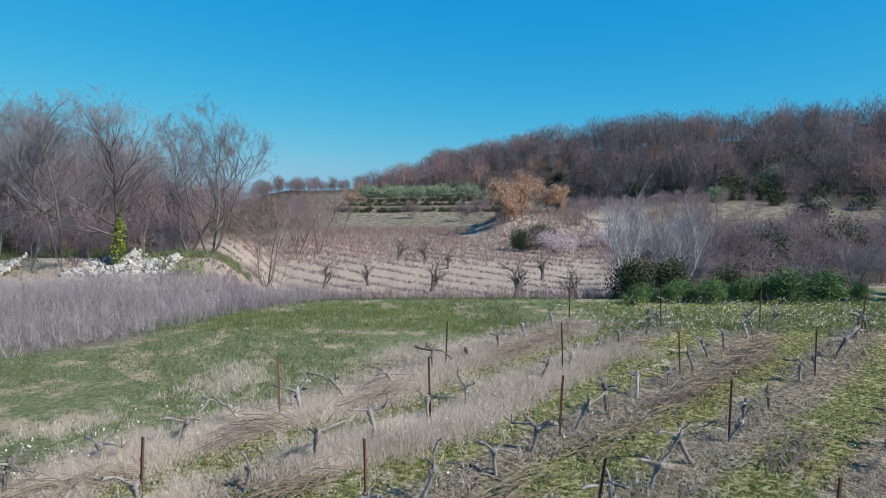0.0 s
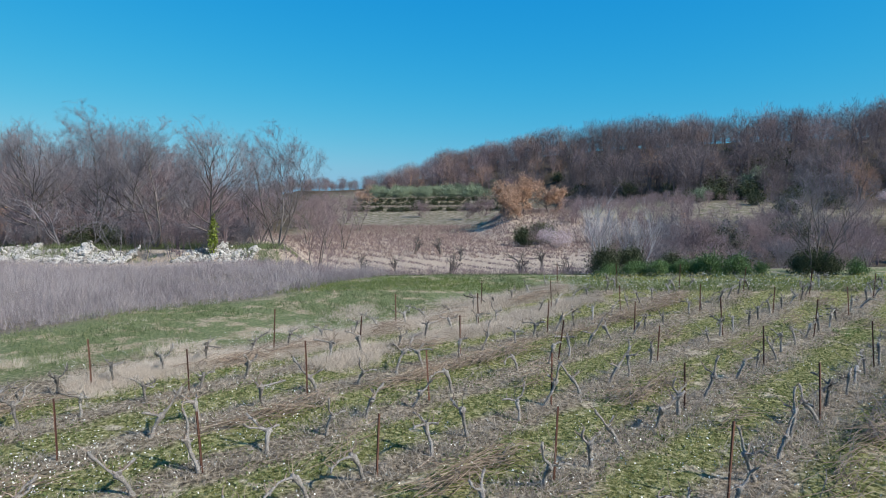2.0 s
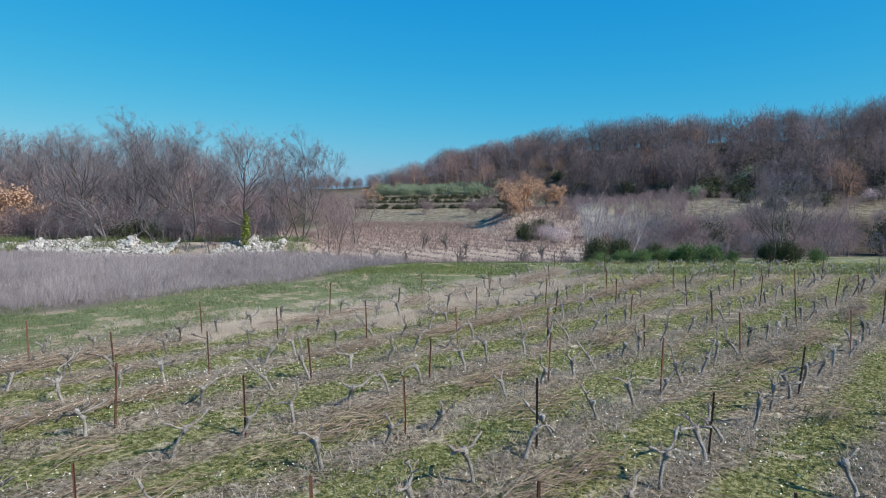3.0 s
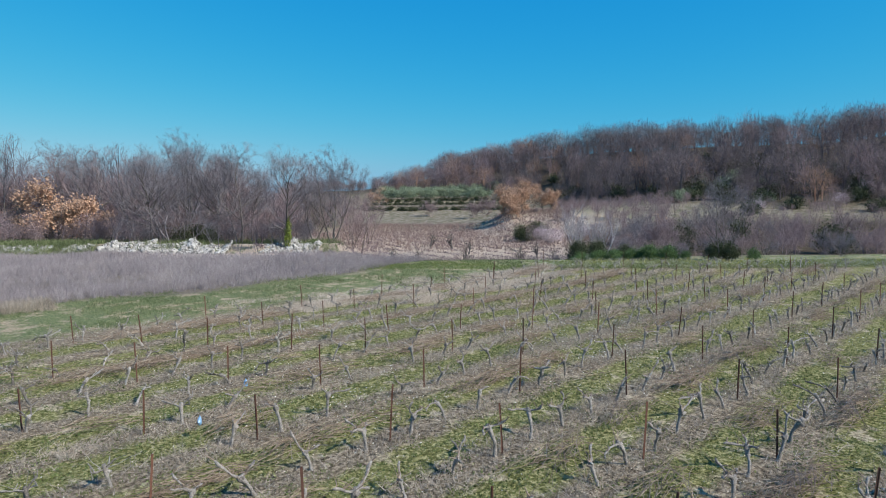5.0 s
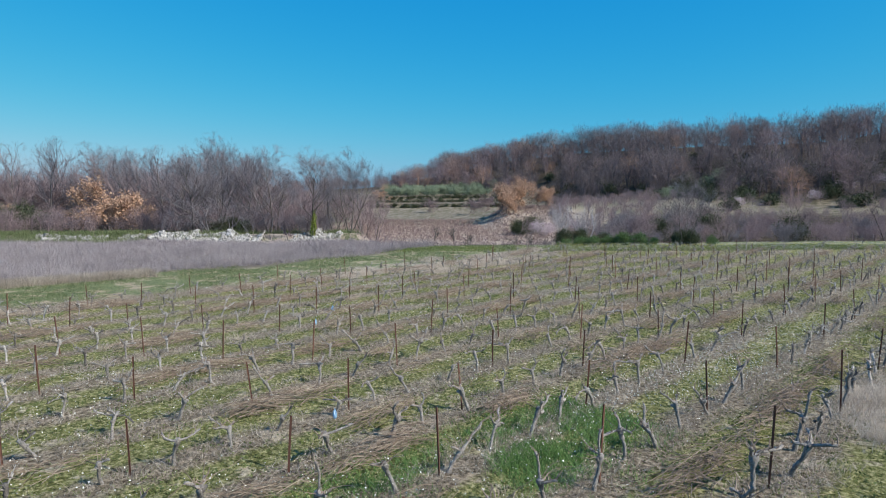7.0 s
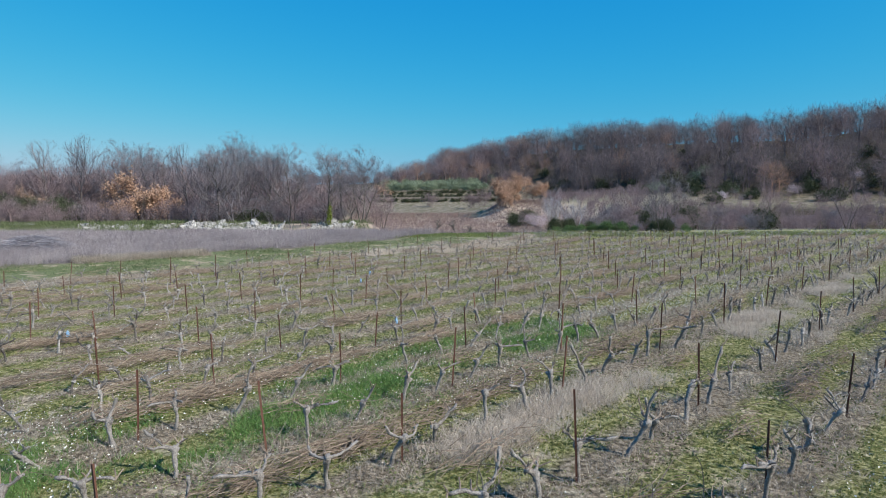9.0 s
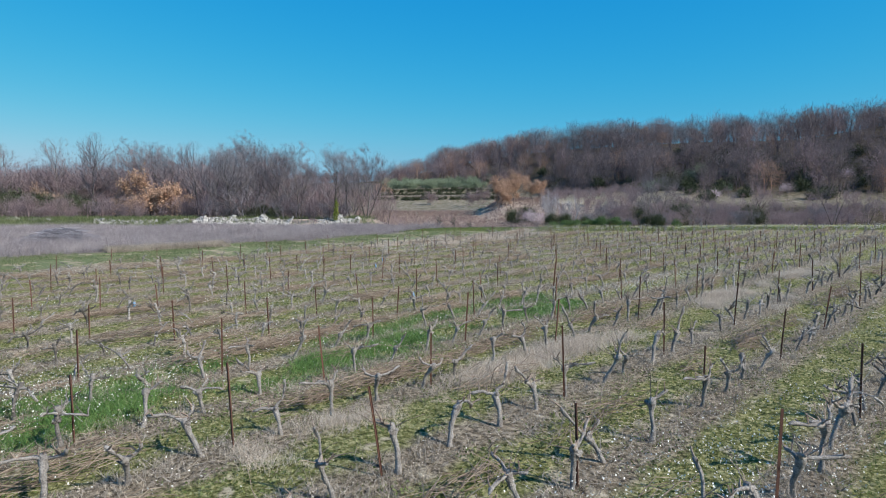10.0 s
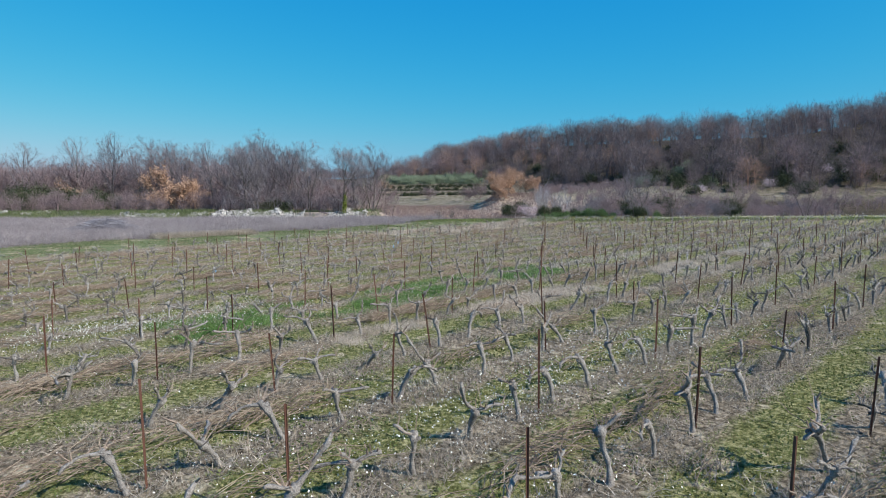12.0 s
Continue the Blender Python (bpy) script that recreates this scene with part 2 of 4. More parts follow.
def height(x, y):
    x, y = np.asarray(x, float), np.asarray(y, float)
    u, v = uv(x, y)
    tan = v / np.maximum(u, 20)
    left = smooth(-0.24, -0.36, tan)
    right = smooth(0.20, 0.45, tan)
    step = smooth(34.5, 38.5, u + 0.6 * wave(x, y, 5)) * left + smooth(24.3, 37, u + 0.4 * wave(x, y, 5)) * (1 - left)
    valley = np.interp(u, [39, 60, 100, 150, 163, 166, 178, 181, 196, 215], [-2, -2.2, -1, 1.0, 2.2, 3.6, 4.2, 6, 7, 9])
    bank = np.interp(u, [34, 37, 42, 60, 150, 215], [0.9, 1.8, 1.3, 1.2, 2.0, 3.0])
    side = np.interp(u, [28, 36, 60, 110, 215], [0.9, 0.0, -0.6, 4.5, 9])
    z = valley * (1 - left) * (1 - right) + bank * left + side * right
    z = z + 3.4 * smooth(86, 108, u) * smooth(160, 130, u) * smooth(0.045, 0.11, tan) * (1 - right)
    z = field(x, y) * (1 - step) + z * step
    foot = np.interp(tan, [-0.2, 0.06, 0.3, 0.7, 1.5], [205, 190, 125, 95, 80])
    top = np.interp(tan, [-0.6, -0.25, -0.12, -0.04, 0.08, 0.3, 0.7, 1.2], [0, 0, 1.5, 6.5, 12, 14.5, 15.5, 27])
    z = z + top * smooth(0, 70, u - foot) * smooth(30, 60, u)
    z = z + 0.03 * wave(x, y, 1.7) + 0.04 * wave(x, y, 4.3, 1.0)
    z = z + 1.2 * smooth(120, 400, u) * wave(x, y, 23, 2.0)
    return z


def weed_edge(y):
    """Where the tall weeds begin, west of the vines."""
    return np.interp(y, [-45, 8, 16, 26], [-19.6, -19.6, -22.2, -24.0])


def h1(x, y):
    return float(height(x, y))


def spaced(lo, hi, step, reach):
    c = list(np.arange(lo, hi + step, step))
    g, d, a, b = step, step, [], []
    while d < reach:
        g *= 1.16
        d += g
        a.append(c[0] - d)
        b.append(c[-1] + d)
    return np.array(a[::-1] + c + b)


gx, gy = spaced(-60, 50, 0.55, 3500), spaced(-55, 50, 0.55, 3500)
GX, GY = np.meshgrid(gx, gy)
GZ = height(GX, GY)
nx, ny = len(gx), len(gy)
idx = np.arange(nx * ny).reshape(ny, nx)
quads = np.stack([idx[:-1, :-1], idx[:-1, 1:], idx[1:, 1:], idx[1:, :-1]], -1).reshape(-1, 4)
gme = bpy.data.meshes.new("ground")
gme.from_pydata(np.stack([GX, GY, GZ], -1).reshape(-1, 3).tolist(), [], quads.tolist())
gme.polygons.foreach_set("use_smooth", [True] * len(gme.polygons))
gme.materials.append(GROUND)
GU, GV = uv(GX, GY)
wob = 0.9 * wave(GX, GY, 2.1, 3.0)
ROWS_N, ROW_SLANT = 26, -0.044
# the rows lie 2.29 m apart, some of them a little off
ROW_XS = -10.9 + 2.292 * np.arange(ROWS_N) + np.interp(np.arange(ROWS_N), [9, 11, 13, 14, 17, 25], [0, -0.5, -0.65, -0.1, 0.3, 0.3])


def row_off(x, y):
    """Distance from the nearest row, 0 to 0.5 of the gap."""
    p = np.interp(x - ROW_SLANT * y, ROW_XS, np.arange(ROWS_N))
    return np.abs((p + 0.5) % 1 - 0.5)


zones = {
    "alley": row_off(GX, GY),
    "vineyard": smooth(-13.2, -11.6, GX + wob) * smooth(22, 19.5, GU + wob),
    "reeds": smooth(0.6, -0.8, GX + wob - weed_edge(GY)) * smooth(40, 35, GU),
    "orchard": smooth(27, 34, GU) * smooth(125, 100, GU) * smooth(-40, -26, GV) * smooth(40, 25, GV),
    "far": np.maximum(smooth(105, 125, GU), smooth(50, 65, GU) * smooth(0.3, 0.42, GV / np.maximum(GU, 20))),
    "wood": np.maximum(smooth(0, 14, GU - np.interp(GV / np.maximum(GU, 20), [-0.2, 0.06, 0.3, 0.7, 1.5], [205, 190, 125, 95, 80])), np.maximum(smooth(39, 45, GU) * smooth(-17, -24, GV + 0.1 * (GU - 40)), smooth(36, 40, GU) * smooth(12, 17, GV - 0.16 * (GU - 40)) * smooth(92, 80, GU))),
}
for zname, zval in zones.items():
    gme.attributes.new(zname, "FLOAT", "POINT").data.foreach_set("value", np.clip(zval, 0, 1).ravel().astype(np.float32))
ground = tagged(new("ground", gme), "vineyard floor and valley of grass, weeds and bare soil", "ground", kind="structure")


# ---- posts and vines ----
POST_GAP = 5.1
EDGE_U = 19.6
# how far the stakes of a row stand off the even lattice
ROW_SHIFT = {11: 0.5, 12: 0.55, 13: 0.5, 15: -0.3, 16: -0.7, 17: -1.0, 18: -1.0}


def row_x(i, y=0.0):
    return float(ROW_XS[i]) + ROW_SLANT * y


def row_end(i):
    """Where a row stops at the grass strip along the far edge of the vineyard."""
    return (EDGE_U + 0.725 * row_x(i)) / 0.689


def row_posts(i):
    """Stakes stand in lines aslant across the rows."""
    first, end = -8.71 + 1.79 * i + ROW_SHIFT.get(i, 0.0), row_end(i)
    return [y + rng.gauss(0, 0.18) for y in (first + POST_GAP * j for j in range(-20, 20)) if -50 < y < end + 0.5]


rng = random.Random(7)


def stature(x, y):
    """Vines and stakes stand taller in the lower rows."""
    return 1 + 0.22 * min(1, max(0, (x - 12) / 9))


def post_mesh(h, seed):
    """A rolled T-section stake, a little bent, with wire notches."""
    r = random.Random(seed)
    bm = bmesh.new()
    w, t = 0.036, 0.005
    prof = [(-w / 2, 0), (w / 2, 0), (w / 2, t), (t / 2, t), (t / 2, w * 0.8), (-t / 2, w * 0.8), (-t / 2, t), (-w / 2, t)]
    bend = [r.uniform(-0.02, 0.02), r.uniform(-0.02, 0.02)]
    rings = []
    for k in range(6):
        z = -0.25 + (h + 0.25) * k / 5
        o = (max(z, 0) / h) ** 2
        rings.append([bm.verts.new((px * 1.15 + bend[0] * o, py * 1.15 + bend[1] * o, z)) for px, py in prof])
    for a, b in zip(rings, rings[1:]):
        for j in range(8):
            bm.faces.new((a[j], a[(j + 1) % 8], b[(j + 1) % 8], b[j]))
    bm.faces.new(rings[-1])
    me = bpy.data.meshes.new("vine_post")
    bm.to_mesh(me)
    bm.free()
    me.materials.append(RUST)
    return me


POST_MESHES = [post_mesh(h, k) for k, h in enumerate((1.06, 1.13, 1.19, 1.24, 1.3))]
post_spots = [(row_x(i, y) + rng.uniform(-0.06, 0.06), y) for i in range(ROWS_N) for y in row_posts(i)]


def path_gap(x, y):
    """How far a place lies from the strip that is passed over."""
    ax, ay, bx, by = -4.0, 4.0, 33.8, -41.6
    t = min(1, max(0, ((x - ax) * (bx - ax) + (y - ay) * (by - ay)) / ((bx - ax) ** 2 + (by - ay) ** 2)))
    return math.hypot(x - ax - t * (bx - ax), y - ay - t * (by - ay))


post_spots.sort(key=lambda p: path_gap(*p))
for x, y in post_spots[:290]:
    ob = new("vine_post", rng.choice(POST_MESHES))
    ob.matrix_world = pose(x, y, h1(x, y), rng.gauss(0, 2.2), rng.gauss(0, 2.2), rng.uniform(0, 360)) @ Matrix.Diagonal((1, 1, stature(x, y), 1))
    tagged(ob, "rusty brown steel stake driven in between the vines", "vine post", "stakes of the vineyard")


def wander(r, start, way, length, n, bend):
    """Points of a crooked stem."""
    p, d, out = Vector(start), Vector(way).normalized(), [Vector(start)]
    for _ in range(n):
        d = (d + Vector((r.gauss(0, bend), r.gauss(0, bend), r.gauss(0, bend * 0.6)))).normalized()
        p = p + d * (length / n)
        out.append(p.copy())
    return out


def vine_parts(seed, sides=8, joints=13):
    """Trunk, old arms and pruned spurs of one vine, each piece by itself."""
    r = random.Random(seed)
    trunk, arms, spurs = Build(), [], []
    h = r.uniform(0.42, 0.64)
    pts = wander(r, (0, 0, -0.08), (r.gauss(0, 0.12), r.gauss(0, 0.18), 1.2), h + 0.08, joints, 0.075 * (13 / joints) ** 0.5)
    rad = [0.06, 0.045, 0.038, 0.034, 0.032, 0.031, 0.031, 0.032, 0.034, 0.037, 0.043, 0.052, 0.056, 0.04]
    trunk.tube(pts, [a * r.uniform(0.75, 1.2) for a in (rad if joints == 13 else rad[::2][:joints] + [0.042])], sides, rough=r)
    for k in range(3):
        o = pts[-3] + Vector((r.gauss(0, 0.02), r.gauss(0, 0.02), r.uniform(-0.02, 0.03)))
        trunk.tube([o, o + Vector((r.gauss(0, 0.03), r.gauss(0, 0.03), 0.04))], [0.04, 0.022], sides - 2, rough=r)
    head = pts[-2]
    turn = r.uniform(-0.5, 0.5)
    for k in range(r.choice((1, 2, 2, 3))):
        s = (1, -1, r.choice((1, -1)))[k]
        q = wander(r, head, (turn * s + r.gauss(0, 0.25), s, r.uniform(0.0, 0.9)), r.uniform(0.2, 0.6), 6, 0.26)
        arm = Build()
        arm.tube(q, [a * r.uniform(0.8, 1.25) for a in (0.03, 0.024, 0.02, 0.019, 0.021, 0.026, 0.018)], sides - 2, rough=r)
        arms.append(arm)
        for m in range(r.randint(2, 4)):
            sp = Build()
            sp.tube(wander(r, q[r.randint(2, 6)], (r.gauss(0, 0.6), r.gauss(0, 0.6), 1), r.uniform(0.07, 0.2), 2, 0.25), [0.013, 0.010, 0.008], 4)
            spurs.append(sp)
    for m in range(r.randint(2, 5)):
        sp = Build()
        sp.tube(wander(r, head, (r.gauss(0, 0.8), r.gauss(0, 1), 0.6), r.uniform(0.3, 0.8), 6, 0.25), [0.008, 0.007, 0.006, 0.005, 0.004, 0.004, 0.003], 3)
        spurs.append(sp)
    return trunk, arms, spurs


VINES = []
for k in range(18):
    trunk, arms, spurs = vine_parts(100 + k)
    VINES.append((trunk.mesh("trunk", BARK_VINE, True), [a.mesh("arm", BARK_VINE, True) for a in arms], [a.mesh("spur", CANE) for a in spurs]))

vine_spots = []
for i in range(ROWS_N):
    y = -46.0 + rng.uniform(0, 1)
    while y < row_end(i):
        if rng.random() < 0.93:
            vine_spots.append((row_x(i, y) + rng.gauss(0, 0.07), y + rng.gauss(0, 0.08)))
        y += POST_GAP / 4
vine_spots.sort(key=lambda p: path_gap(*p))
for n, (x, y) in enumerate(vine_spots[:300]):
    k = rng.randrange(len(VINES))
    m = pose(x, y, h1(x, y), rng.gauss(0, 5), rng.gauss(0, 5), rng.choice((0, 180)) + rng.gauss(0, 18)) @ Matrix.Scale(rng.uniform(0.9, 1.15) * stature(x, y), 4)
    root = new("grapevine")
    root.matrix_world = m
    tagged(root, "old pruned grapevine, gnarled grey trunk with short arms", "grapevine", "vines of the vineyard")
    part("trunk", VINES[k][0], root)
    for a in VINES[k][1]:
        part("arm", a, root)
    for a in VINES[k][2]:
        part("spur", a, root)
FAR_KINDS = [vine_parts(140 + k, 5, 6) for k in range(14)]
rest = Build()
for x, y in vine_spots[300:]:
    trunk, arms, spurs = FAR_KINDS[rng.randrange(len(FAR_KINDS))]
    m = np.array(pose(x, y, h1(x, y), rng.gauss(0, 5), rng.gauss(0, 5), rng.choice((0, 180)) + rng.gauss(0, 18)))
    sc = rng.uniform(0.9, 1.1) * stature(x, y)
    for b in (trunk, *arms, *spurs):
        base = rest.n
        for blk in b.v:
            rest.v.append(blk * sc @ m[:3, :3].T + m[:3, 3])
        rest.f.extend([tuple(q + base for q in f) for f in b.f])
        rest.n += b.n
tagged(new("grapevines_beyond", rest.mesh("grapevines_beyond", BARK_VINE, True)), "rows of pruned grey grapevines farther off", "grapevines", kind="stuff")


# ---- blades, stems and flowers ----
R = np.random.RandomState(11)


def blades(x, y, z, h, w, lean, per):
    """Corners of triangles: tufts at the given places, each of some bent blades."""
    n = len(x)
    a = R.uniform(0, 2 * math.pi, (n, per))
    ln = R.normal(0, lean, (n, per, 2))
    off = R.normal(0, 0.07, (n, per, 2))
    hh = h[:, None] * R.uniform(0.55, 1.15, (n, per))
    bx, by = x[:, None] + off[..., 0], y[:, None] + off[..., 1]
    dx, dy = np.cos(a) * w / 2, np.sin(a) * w / 2
    zz = np.broadcast_to(z[:, None] - 0.02, bx.shape)
    p1 = np.stack([bx - dx, by - dy, zz], -1)
    p2 = np.stack([bx + dx, by + dy, zz], -1)
    p3 = np.stack([bx + ln[..., 0] * hh, by + ln[..., 1] * hh, zz + hh], -1)
    return np.stack([p1, p2, p3], 2).reshape(-1, 3)


def scatter(n, x0, x1, y0, y1):
    return R.uniform(x0, x1, n), R.uniform(y0, y1, n)


def stuff(name, corners, mat, label, category, per=3):
    return tagged(new(name, tri_soup(name, corners, mat, per)), label, category, kind="stuff")


def in_vineyard(x, y):
    u, v = uv(x, y)
    return (x > -12.2) & (u < 21)


# short turf: low leaves close to the soil, greenest between the rows
def dots(x, y, z, s, flat=1.0):
    """Small four-cornered leaves or petals, tilted."""
    n = len(x)
    c = np.stack([x, y, z], -1)
    a = R.normal(0, 1, (n, 3)) * np.array([1, 1, flat])
    a /= np.linalg.norm(a, axis=1)[:, None]
    b = np.cross(a, R.normal(0, 1, (n, 3)))
    b /= np.linalg.norm(b, axis=1)[:, None]
    a, b = a * s[:, None], b * s[:, None] * 0.7
    return np.stack([c - a, c - b, c + a, c + b], 1).reshape(-1, 3)


def nearby(n, reach):
    """Places scattered along the strip that is passed over, thinning out sideways."""
    t, side = R.uniform(-0.25, 1.12, n), R.normal(0, reach, n)
    return -4.0 + 37.8 * t + 0.77 * side, 4.0 - 45.6 * t + 0.64 * side


x, y = nearby(420000, 11)
row = row_off(x, y)
keep = in_vineyard(x, y) & (0.8 * wave(x, y, 0.9, 0.4) + 0.7 * wave(x, y, 0.27, 2) + R.normal(0, 0.35, len(x)) > 0.85 - 3.4 * row)
x, y = x[keep], y[keep]
stuff("mossy_turf", dots(x, y, height(x, y) + R.uniform(0.0, 0.06, len(x)), R.uniform(0.012, 0.034, len(x)), 0.6), TURF, "low mossy green turf between the vine rows", "turf", 4)
x, y = scatter(150000, -20, 48, -50, 45)
row = row_off(x, y)
keep = in_vineyard(x, y) & (wave(x, y, 1.3) + 0.7 * wave(x, y, 0.43, 2) > 0.3 - 2.3 * row)
x, y = x[keep], y[keep]
stuff("vineyard_grass", blades(x, y, height(x, y), R.uniform(0.04, 0.12, len(x)), 0.018, 0.6, 5), GRASS, "short green grass between the vine rows", "grass")
# flat litter of dead stalks, thickest under the vines
x, y = scatter(150000, -20, 48, -50, 45)
row = row_off(x, y)
keep = in_vineyard(x, y) & (wave(x, y, 0.9, 3.3) + 0.5 * wave(x, y, 0.37, 1) > -0.9 + 4.6 * row)
x, y = x[keep], y[keep]
stuff("stalk_litter", blades(x, y, height(x, y) + 0.02, R.uniform(0.04, 0.14, len(x)), 0.02, 2.0, 4), SEDGE, "flattened pale litter of dead stalks on the soil", "litter")
x, y = nearby(150000, 13)
row = row_off(x, y)
keep = in_vineyard(x, y) & (row < 0.19 + 0.12 * wave(x, y, 1.1) + R.normal(0, 0.05, len(x))) & (0.7 * wave(x, y, 0.5, 5) + wave(x, y, 1.9, 1) + R.normal(0, 0.3, len(x)) > -0.5)
x, y = x[keep], y[keep]
stuff("row_weeds", blades(x, y, height(x, y), R.uniform(0.06, 0.26, len(x)), 0.011, 0.8, 8), SEDGE, "greyish dry weeds under the vine rows", "weeds")
x, y = scatter(60000, -20, 48, -50, 45)
lush = (wave(x, y, 1.7, 8.0) + 0.6 * wave(x, y, 0.5, 3) > 1.12) & (row_off(x, y) > 0.15)
ly = R.uniform(-34, -14, 12000)
x, y = np.concatenate([x[lush], 15.3 - 0.04 * (ly + 23) + R.normal(0, 0.8, 12000)]), np.concatenate([y[lush], ly])
keep = in_vineyard(x, y) & (wave(x, y, 1.4, 2.0) + 0.6 * wave(x, y, 0.5, 1) + R.normal(0, 0.2, len(x)) > -0.35 + 0.5 * (row_off(x, y) < 0.1))
x, y = x[keep], y[keep]
stuff("lush_grass", blades(x, y, height(x, y), R.uniform(0.1, 0.24, len(x)), 0.014, 0.8, 7), LUSH, "lush bright green tufts among the vines", "grass")
# dry straw: pale fluffy strips along some rows, odd tufts elsewhere
sx, sy = [], []
for cx, half, y0, y1, n, thick in ((-10.8, 0.42, -4, 19, 10000, -1.15), (-8.5, 0.38, 1.5, 16, 6500, -0.95), (19.0, 0.4, -31, 8, 9500, -0.1), (21.0, 0.36, -17, -4, 2400, 0.2)):
    y = R.uniform(y0, y1, n)
    x = R.normal(cx, half, n) + ROW_SLANT * y
    k = wave(x * 0.4, y, 1.9, 1.0) + 0.5 * wave(x, y, 0.6) + R.normal(0, 0.2, n) > thick
    sx.append(x[k] + 0.25 * np.sin(y[k] * 0.9)), sy.append(y[k])
# dry patches in the meadow
for cx, cy, ra, n in ((-14.0, 6.6, 0.7, 170), (-13.4, 3.4, 0.5, 80), (-13.2, -0.6, 0.6, 120), (-14.8, 7.6, 0.5, 70), (-13.2, 11.0, 0.5, 80), (-14.2, -4.5, 0.7, 70)):
    sx.append(R.normal(cx, ra * 0.6, n)), sy.append(R.normal(cy, ra, n))
sx, sy = np.concatenate(sx), np.concatenate(sy)
x, y = scatter(40000, -20.5, 48, -50, 45)
odd = np.where(x > -11.8, (wave(x, y, 2.6, 5.0) + 0.4 * wave(x, y, 0.9, 1) > 1.15) & (row_off(x, y) < 0.3), (wave(x, y, 1.4, 2.0) + 0.5 * wave(x, y, 0.6) > 1.05) & (R.rand(len(x)) < 0.3))
x, y = np.concatenate([sx, x[odd]]), np.concatenate([sy, y[odd]])
keep = uv(x, y)[0] < 20
x, y = x[keep], y[keep]
x, y = x + R.normal(0, 0.06, len(x)), y + R.normal(0, 0.06, len(x))
stuff("straw_grass", blades(x, y, height(x, y), R.uniform(0.1, 0.3, len(x)) * (1 + 0.3 * wave(x, y, 0.7)), 0.007, 0.55, 22), STRAW, "pale bleached tufts of dry grass along the vine rows", "dry grass")
# the green strip beside the vines
x, y = scatter(150000, -30, 10, -45, 40)
u, v = uv(x, y)
keep = ((x < -11.6) & (x > weed_edge(y) - 1.5 - 0.5 * wave(x, y, 3)) & (u < 36) | ((u > 19) & (u < 24) & (x > -12))) & (wave(x, y, 1.6, 1.0) + 0.6 * wave(x, y, 0.6) + R.normal(0, 0.35, len(x)) > 0.0) & (R.rand(len(x)) < smooth(-10.8, -12.6, x) + (u > 19))
x, y = x[keep], y[keep]
stuff("meadow_grass", blades(x, y, height(x, y), R.uniform(0.07, 0.2, len(x)), 0.02, 0.45, 6), MEADOW, "dull green meadow grass beside the vines", "grass")
# tall dry weeds
x, y = scatter(95000, -75, -19, -50, 30)
u, v = uv(x, y)
keep = (x < weed_edge(y) + 0.9 * wave(x, y, 2.7)) & (u < 35.5) & (v < 4) & (R.rand(len(x)) < 0.75 + 0.4 * wave(x, y, 2.0, 1))
x, y = x[keep], y[keep]
tall = R.uniform(0.35, 0.95, len(x)) * (1 + 0.3 * wave(x, y, 3, 4.0) + 0.15 * wave(x, y, 0.8, 1.0))
tall = tall * (1 - 0.5 * smooth(27, 34, uv(x, y)[0]))
stuff("tall_weeds", blades(x, y, height(x, y), tall, 0.009, 0.33, 15), REED, "field of tall grey-brown dead weeds", "dry weeds")


x, y = scatter(120000, -20, 48, -50, 45)
keep = in_vineyard(x, y) & (wave(x, y, 1.9, 6.0) + 0.5 * wave(x, y, 5.0, 2.0) + R.normal(0, 0.3, len(x)) > 0.25)
x, y = x[keep], y[keep]
fx, fy = np.concatenate([R.normal(15.2, 0.8, 3000), R.normal(26.3, 0.9, 3000), R.normal(-5.2, 0.7, 700), R.normal(13.9, 0.8, 2200), R.normal(-12.4, 0.5, 500)]), np.concatenate([R.normal(-8, 5, 3000), R.normal(-28, 5, 3000), R.normal(-6, 2, 700), R.normal(-35, 3, 2200), R.normal(3, 4, 500)])
x, y = np.concatenate([x, fx]), np.concatenate([y, fy])
stuff("white_flowers", dots(x, y, height(x, y) + R.uniform(0.06, 0.3, len(x)), R.uniform(0.009, 0.024, len(x))), PETAL, "small white wild flowers scattered between the vines", "wild flowers", 4)
x, y = nearby(170000, 14)
keep = in_vineyard(x, y) & (row_off(x, y) < 0.27) & (wave(x, y, 1.1, 3) + R.normal(0, 0.4, len(x)) > -0.1)
x, y = x[keep], y[keep]
stuff("seed_heads", dots(x, y, height(x, y) + R.uniform(0.08, 0.3, len(x)), R.uniform(0.007, 0.018, len(x))), STRAW, "pale dry seed heads above the weeds under the vines", "weeds", 4)
u, v = R.uniform(18.5, 22.8, 7000), R.uniform(4, 50, 7000)
x, y = xy(u, v)
stuff("edge_flowers", dots(x, y, height(x, y) + R.uniform(0.15, 0.45, len(x)), R.uniform(0.012, 0.03, len(x))), PETAL, "white flowers in the strip along the vineyard edge", "wild flowers", 4)
u, v = R.uniform(19.3, 24.0, 17000), R.uniform(-9, 52, 17000)
keep = wave(u, v, 1.4) + R.normal(0, 0.4, len(u)) > -0.4
x, y = xy(u[keep], v[keep])
stuff("edge_grass", blades(x, y, height(x, y), R.uniform(0.06, 0.2, len(x)), 0.016, 0.5, 7), GRASS, "bright green grass along the far edge of the vineyard", "grass")
u, v = R.uniform(20.3, 23.0, 4000), R.uniform(6, 48, 4000)
x, y = xy(u, v)
stuff("yellow_flowers", dots(x, y, height(x, y) + R.uniform(0.15, 0.4, len(x)), R.uniform(0.012, 0.025, len(x))), YELLOW, "yellow mustard flowers along the vineyard edge", "wild flowers", 4)


